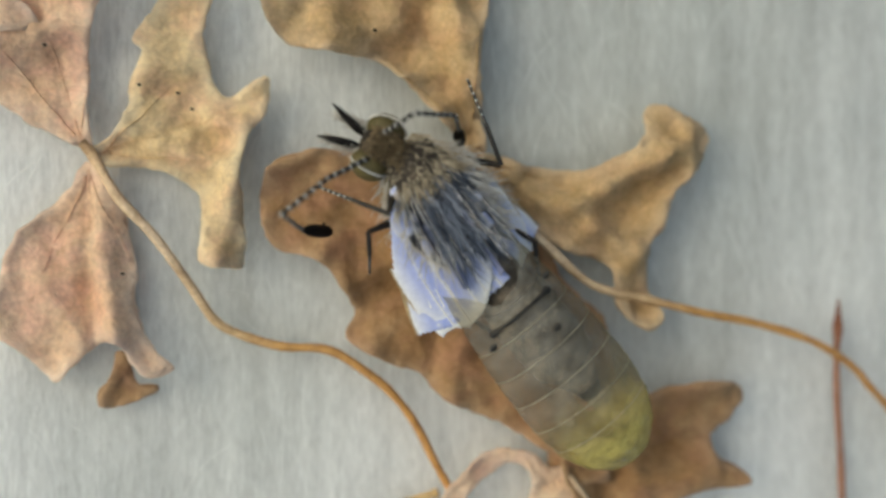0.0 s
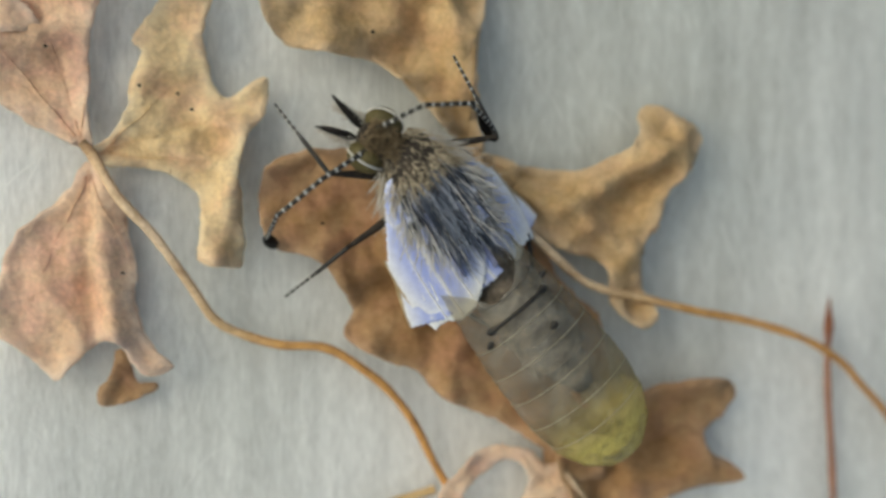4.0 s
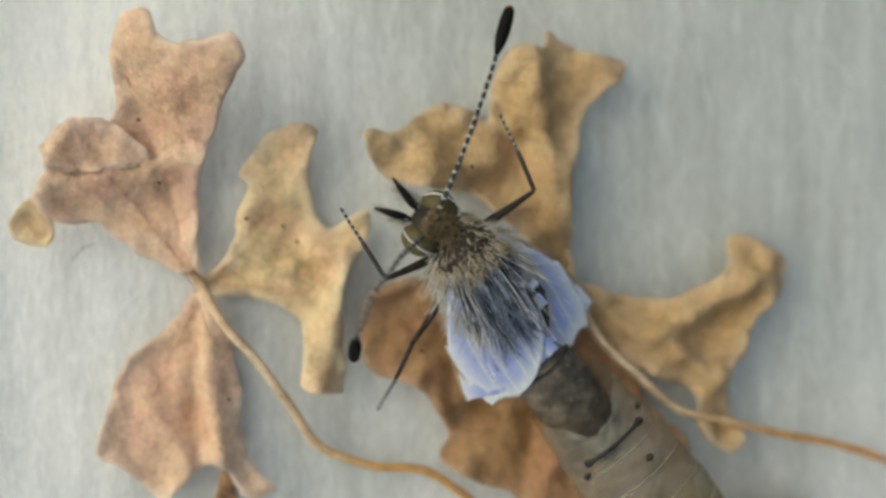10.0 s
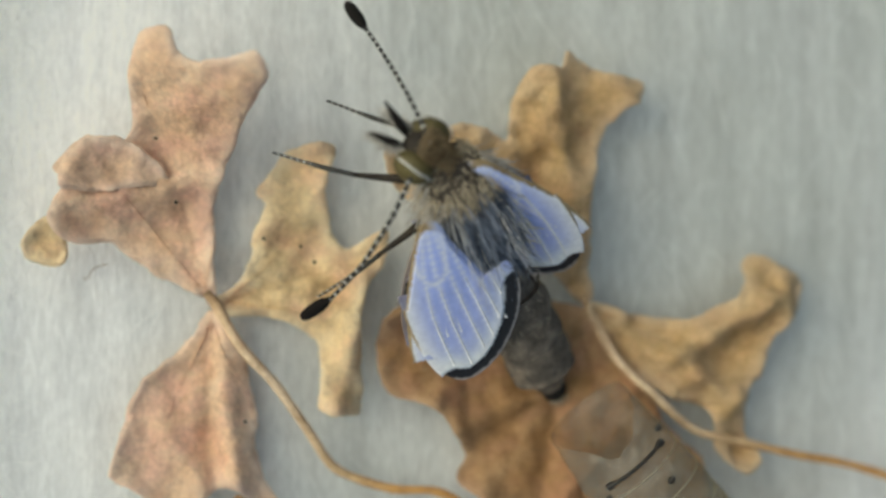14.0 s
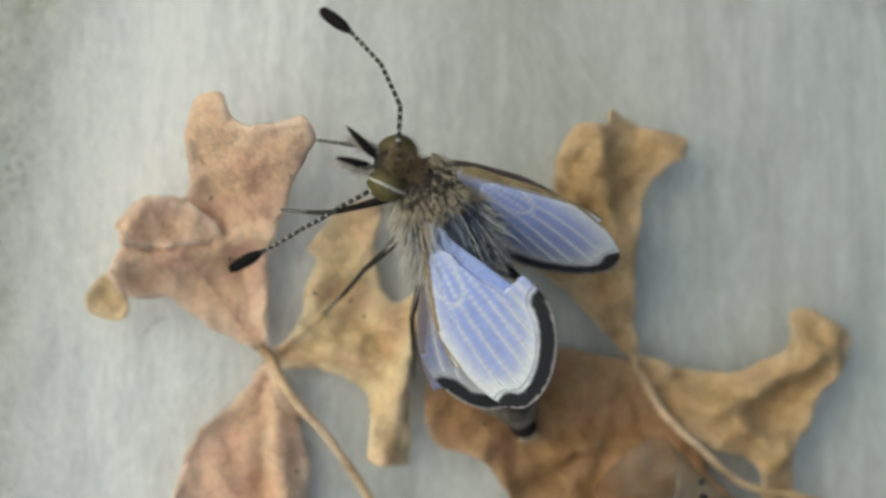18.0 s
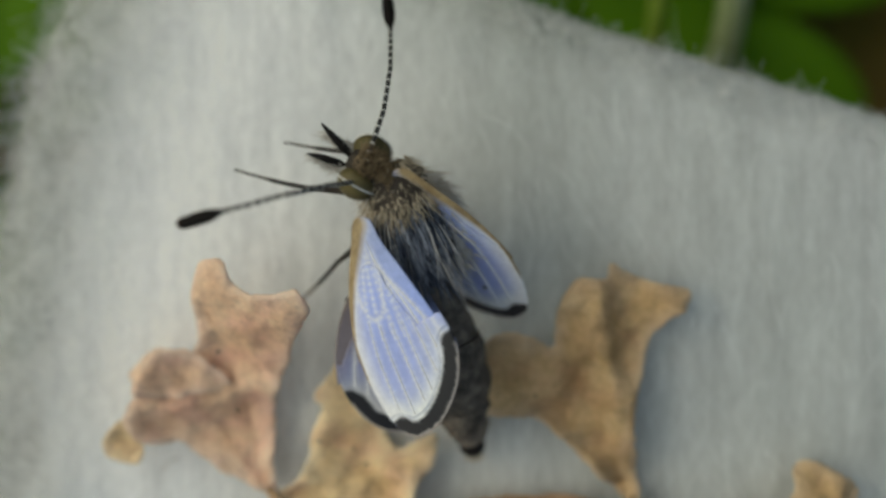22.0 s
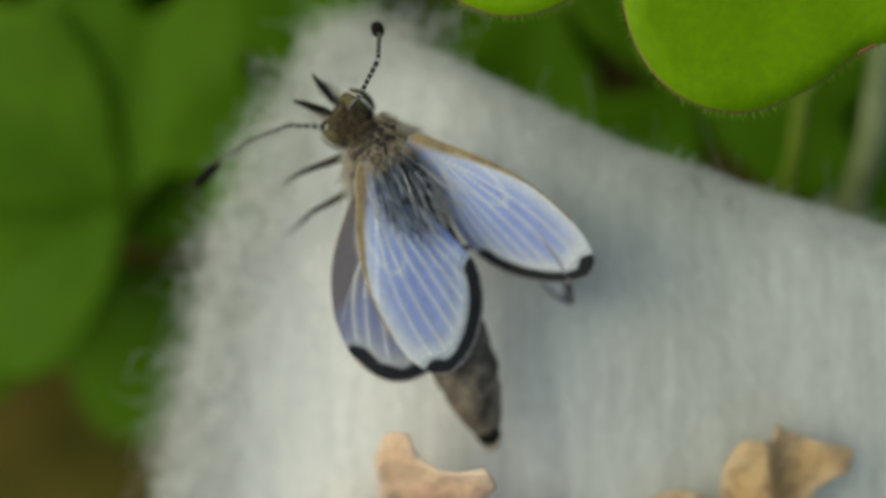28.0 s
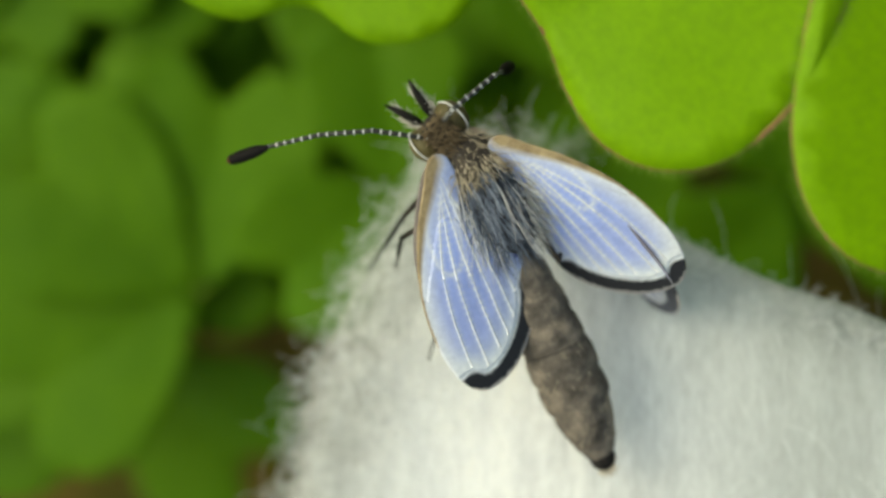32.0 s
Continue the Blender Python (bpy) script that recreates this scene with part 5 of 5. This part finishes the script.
        for k in range(3):
            line = [(0, y, 0.035 * math.sin(y / LINK * math.pi)) for y in np.linspace(0, LINK * 1.01, 24)]
            v, f, along = tube(line, 0.062 - 0.003 * k, 8)
            v2 = part("antenna" if k == 0 else "antenna_shaft", v, f, banded, made["antenna", s][0] if k else bug, "black antenna with narrow white rings" if k == 0 else "", attrs={"along": [a * 6 for a in along]})
            made["antenna", s].append(v2)
        line = [(0, y, 0.0) for y in np.linspace(0, 1.3, 18)]
        thick = np.interp(np.linspace(0, 1, 18), [0, 0.10, 0.2, 0.4, 0.7, 0.88, 0.96, 1], [0.06, 0.085, 0.13, 0.165, 0.165, 0.14, 0.10, 0.02])
        made["antenna", s].append(part("antenna_club", *tube(line, list(thick), 12)[:2], club_mat, made["antenna", s][0], "black club with a rusty tip"))

    # legs: a hairy thigh, and a thin banded shin with the foot
    for key, hip in HIPS.items():
        line = [(0, y, 0.05 * math.sin(y / FEMUR * math.pi)) for y in np.linspace(0, FEMUR, 12)]
        leg = part("leg", *tube(line, list(np.interp(np.linspace(0, 1, 12), [0, 0.3, 1], [0.10, 0.12, 0.06])), 8)[:2], dark, bug, "thin dark leg")
        line = [(0, y, 0.07 * math.sin(y / SHIN * math.pi * 1.4)) for y in np.linspace(0, SHIN, 30)]
        v, f, along = tube(line, list(np.interp(np.linspace(0, 1, 30), [0, 0.45, 0.55, 1], [0.065, 0.06, 0.045, 0.035])), 7)
        shin = part("shin", v, f, banded, leg, "dark shin with faint pale rings", attrs={"along": [0.5 if a < 0.5 else a * 12 for a in along]})
        made["leg", key], made["shin", key] = leg, shin
    return made


# ---- clover around the pad ----
def heart(length, width, notch, n=15):
    """The rim of a clover leaflet, from its stalk out along +y."""
    half = [(0.0, 0.0), (0.16, 0.12), (0.32, 0.30), (0.46, 0.52), (0.5, 0.72), (0.45, 0.88), (0.33, 0.98), (0.18, 1.0), (0.0, 1.0 - notch)]
    right = [(x * width, y * length) for x, y in half]
    return right + [(-x, y) for x, y in right[-2:0:-1]]


def build_clover_leaflet(length, width, notch, mat, seed, fold=0.5, spacing=0.55, hair=False):
    """Mesh data of one leaflet, in its own space: shared between alike leaflets."""
    rim = spline(heart(length, width, notch), spacing * 0.6, True)
    v2, f, d = fill(rim, spacing, seed)
    top = [(x, y, fold * abs(x) / width * 2 - 0.025 * y * y / length * 4 + 0.12 * noise.noise((x * 0.5, y * 0.5, seed)) - 0.25 * math.exp(-((x / 0.25) ** 2)) * 0.4) for x, y in v2]
    return solid(top, f, 0.16), rim


def clover(hub, turns, length, width, notch, mat, seed, tilt=8.0, label="green three-lobed clover leaf", foot=None):
    """A clover: leaflets round a hub, at the top of a thin stalk that grows from the ground."""
    plant = thing("clover", label, "clover", "clover leaves", m=mm(*hub))
    for k, turn in enumerate(turns):
        (v, f), rim = build_clover_leaflet(length, width, notch, mat, seed + k)
        leaf = part("leaflet", v, f, mat, plant)
        leaf.matrix_local = mm(0, 0, 0, tilt * (1 + 0.3 * math.sin(seed + k * 2)), 0, turn)
    fx, fy = foot or (3 * math.sin(seed), 3 * math.cos(seed))
    low = -36.5 - hub[2]
    line = spline([(0, 0, -0.1), (fx * 0.25, fy * 0.25, low * 0.3), (fx * 0.7, fy * 0.7, low * 0.7), (fx, fy, low)], 1.0)
    part("stalk", *tube(line, list(np.linspace(0.32, 0.45, len(line))), 8)[:2], STRAW, plant)
    return plant


def build_clover():
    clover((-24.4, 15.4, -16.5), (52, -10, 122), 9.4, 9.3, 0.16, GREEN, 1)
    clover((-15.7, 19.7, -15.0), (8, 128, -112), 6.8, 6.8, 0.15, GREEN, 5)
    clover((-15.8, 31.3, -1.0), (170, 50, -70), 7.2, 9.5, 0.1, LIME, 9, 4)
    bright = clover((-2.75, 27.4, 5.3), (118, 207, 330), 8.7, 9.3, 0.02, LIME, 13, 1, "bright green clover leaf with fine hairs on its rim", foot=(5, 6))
    [c for c in bright.children if c.name.startswith("leaflet")][1].scale = (1.08, 1.08, 1.0)
    r2 = random.Random(23)
    for leaf in [c for c in bright.children if c.name.startswith("leaflet")][:2]:
        rim = spline(heart(8.7, 9.3, 0.02), 0.16, True)
        line = [(x * 0.998, y * 0.998, 0.5 * abs(x) / 9.3 * 2 - 0.1 * y * y / 8.7 - 0.08) for x, y in rim]
        part("rim", *tube(line + line[:1], 0.045, 5)[:2], STALK, leaf, "thin reddish rim")
        fuzz = []
        for x, y, z in line:
            for k in range(2):
                a = math.atan2(y - 5.0, x) + r2.gauss(0, 0.5)
                fuzz.append(tube([(x, y, z), (x + 0.1 * math.cos(a), y + 0.1 * math.sin(a), z + 0.05), (x + 0.24 * math.cos(a + 0.2), y + 0.24 * math.sin(a + 0.2), z + 0.06)], [0.012, 0.01, 0.003], 3, False))
        tagged(part("rim_fuzz", *joined(fuzz)[:2], STRAW, leaf), kind="stuff")
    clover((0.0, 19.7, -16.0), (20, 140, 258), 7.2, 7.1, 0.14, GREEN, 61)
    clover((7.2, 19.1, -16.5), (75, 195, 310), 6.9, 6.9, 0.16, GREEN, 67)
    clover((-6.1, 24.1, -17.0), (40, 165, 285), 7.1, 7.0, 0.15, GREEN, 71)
    rng = random.Random(17)
    for k in range(46):
        while True:
            x, y = rng.uniform(-42, 16), rng.uniform(-6, 42)
            left = np.interp(y, [q[1] for q in LEFT_RIM[::-1]], [q[0] for q in LEFT_RIM[::-1]])
            far = np.interp(x, [q[0] for q in FAR_RIM], [q[1] for q in FAR_RIM])
            if (x < left - 3.5 or y > far + 2.5) and not (x < -17 and y < 11 and rng.random() < 0.65):
                break
        size = rng.uniform(6.2, 9.4)
        t = rng.uniform(0, 120)
        z = rng.uniform(-25, -17.5)
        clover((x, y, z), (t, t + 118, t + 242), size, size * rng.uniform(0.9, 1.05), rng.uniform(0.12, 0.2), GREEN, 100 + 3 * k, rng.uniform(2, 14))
    # upright grass stalks behind the pad's far rim
    for (x, y, r, mat) in ((2.2, 17.6, 0.36, STRAW), (4.7, 18.0, 0.6, PALE)):
        stalk = thing("grass_stalk", "upright pale green grass stalk behind the cotton pad", "grass", "grass stalks")
        line = spline([(x - 0.4, y - 11.0, -36.0), (x - 0.3, y - 4.5, -12.0), (x - 0.15, y - 2.0, -7.5), (x, y + 0.5, -6.0), (x + 0.25, y + 6.0, -4.5), (x + 0.4, y + 12.0, -4.0)], 1.0)
        part("blade", *tube(line, list(np.linspace(r * 1.1, r * 0.8, len(line))), 9)[:2], mat, stalk)
        part("node", *ellipsoid((x, y + 3.5, -5.2), (r * 1.25, 0.5, r * 1.2)), mat, stalk)


build_pupa_case()
BUG = build_butterfly()
build_clover()


# ---- what moves ----
def at(rows, t, column):
    """The value of a column at t, between two rows."""
    return float(np.interp(t, [r[0] for r in rows], [r[column] for r in rows]))


def motions():
    walk(BUG["butterfly"], [(t, mm(x, y, z, pitch, 0, turn)) for t, x, y, z, pitch, turn in BODY_ROWS])
    # the head turns on the neck, the abdomen droops from the waist
    neck, waist = mm(0, 1.2, 0), mm(0, -1.35, -0.2)
    walk(BUG["head"], [(t, neck @ pose(0, 0, 0, 0, tilt, turn) @ neck.inverted()) for t, turn, tilt in HEAD_ROWS])
    bent = [(t, waist @ pose(0, 0, 0, droop, 0, swing) @ waist.inverted()) for t, droop, swing in DROOP_ROWS]
    walk(BUG["abdomen"], bent)
    walk(BUG["abdomen_end"], [(t, m @ mm(0, at(PULL_ROWS, t, 1), 0.07 * at(PULL_ROWS, t, 1))) for t, m in bent])
    for s in (-1, 1):
        fore = [(t, mm(s * out, ahead, at(HINGE_ROWS, t, 1) - s * 0.11, droop, s * roll, s * spread)) for t, out, ahead, spread, roll, droop in WING_ROWS[s]]
        hind = [(t, m @ mm(-s * at(TUCK_ROWS[s], t, 1), -at(HIND_ROWS[s], t, 1), -at(HIND_ROWS[s], t, 4), 2, s * at(HIND_ROWS[s], t, 3), s * at(HIND_ROWS[s], t, 2))) for t, m in fore]
        for key, rows in (("fore", fore), ("hind", hind)):
            inner, tip, margin = BUG[key, s]
            walk(inner, rows)
            walk(margin, [(t, m @ mm((s * 0.12 if key == "fore" else 0.0) * at(ROLL_ROWS, t, 1), at(FOLD_ROWS, t, 1) + 0.75 * at(ROLL_ROWS, t, 1), 0.04 * min(1.0, at(FOLD_ROWS, t, 1)) - 0.10 * at(ROLL_ROWS, t, 1))) for t, m in rows])
            walk(tip, [(t, m @ mm(0, at(FOLD_ROWS, t, 1), 0.04 * min(1.0, at(FOLD_ROWS, t, 1)))) for t, m in rows])
        links = [[], [], [], []]
        for t, ex, ey, ez, tx, ty, tz in ANTENNA_ROWS[s]:
            turn = radians(float(np.interp(t, [r[0] for r in HEAD_ROWS], [r[1] for r in HEAD_ROWS])))
            base = (s * 0.3 * math.cos(turn) - 1.05 * math.sin(turn), 1.2 + s * 0.3 * math.sin(turn) + 1.05 * math.cos(turn), 0.5)
            joints = bowed(base, (ex, ey, ez), (tx, ty, tz), LINK)
            first = aim(joints[0], joints[1])
            for k in range(4):
                m = aim(joints[k], joints[k + 1])
                links[k].append((t, first.inverted() @ m if k else m))
        for ob, rows in zip(BUG["antenna", s], links):
            walk(ob, rows)
    for key, hip in HIPS.items():
        thigh, shin = [], []
        for t, x, y, z in LEG_ROWS[key]:
            knee, foot = two_link(hip, (x, y, z), FEMUR, SHIN, (-1.0, 0.2, 0.9) if hip[0] < 0 else (1.0, 0.2, 0.1) if t < 12.5 else (-0.3, 0.6, 0.4) if key == "front_right" else (0.2, -0.9, -0.1))
            m = aim(hip, knee)
            thigh.append((t, m))
            shin.append((t, m.inverted() @ aim(m @ Vector((0, FEMUR * MM, 0)) / MM, foot)))
        walk(BUG["leg", key], thigh)
        walk(BUG["shin", key], shin)


motions()
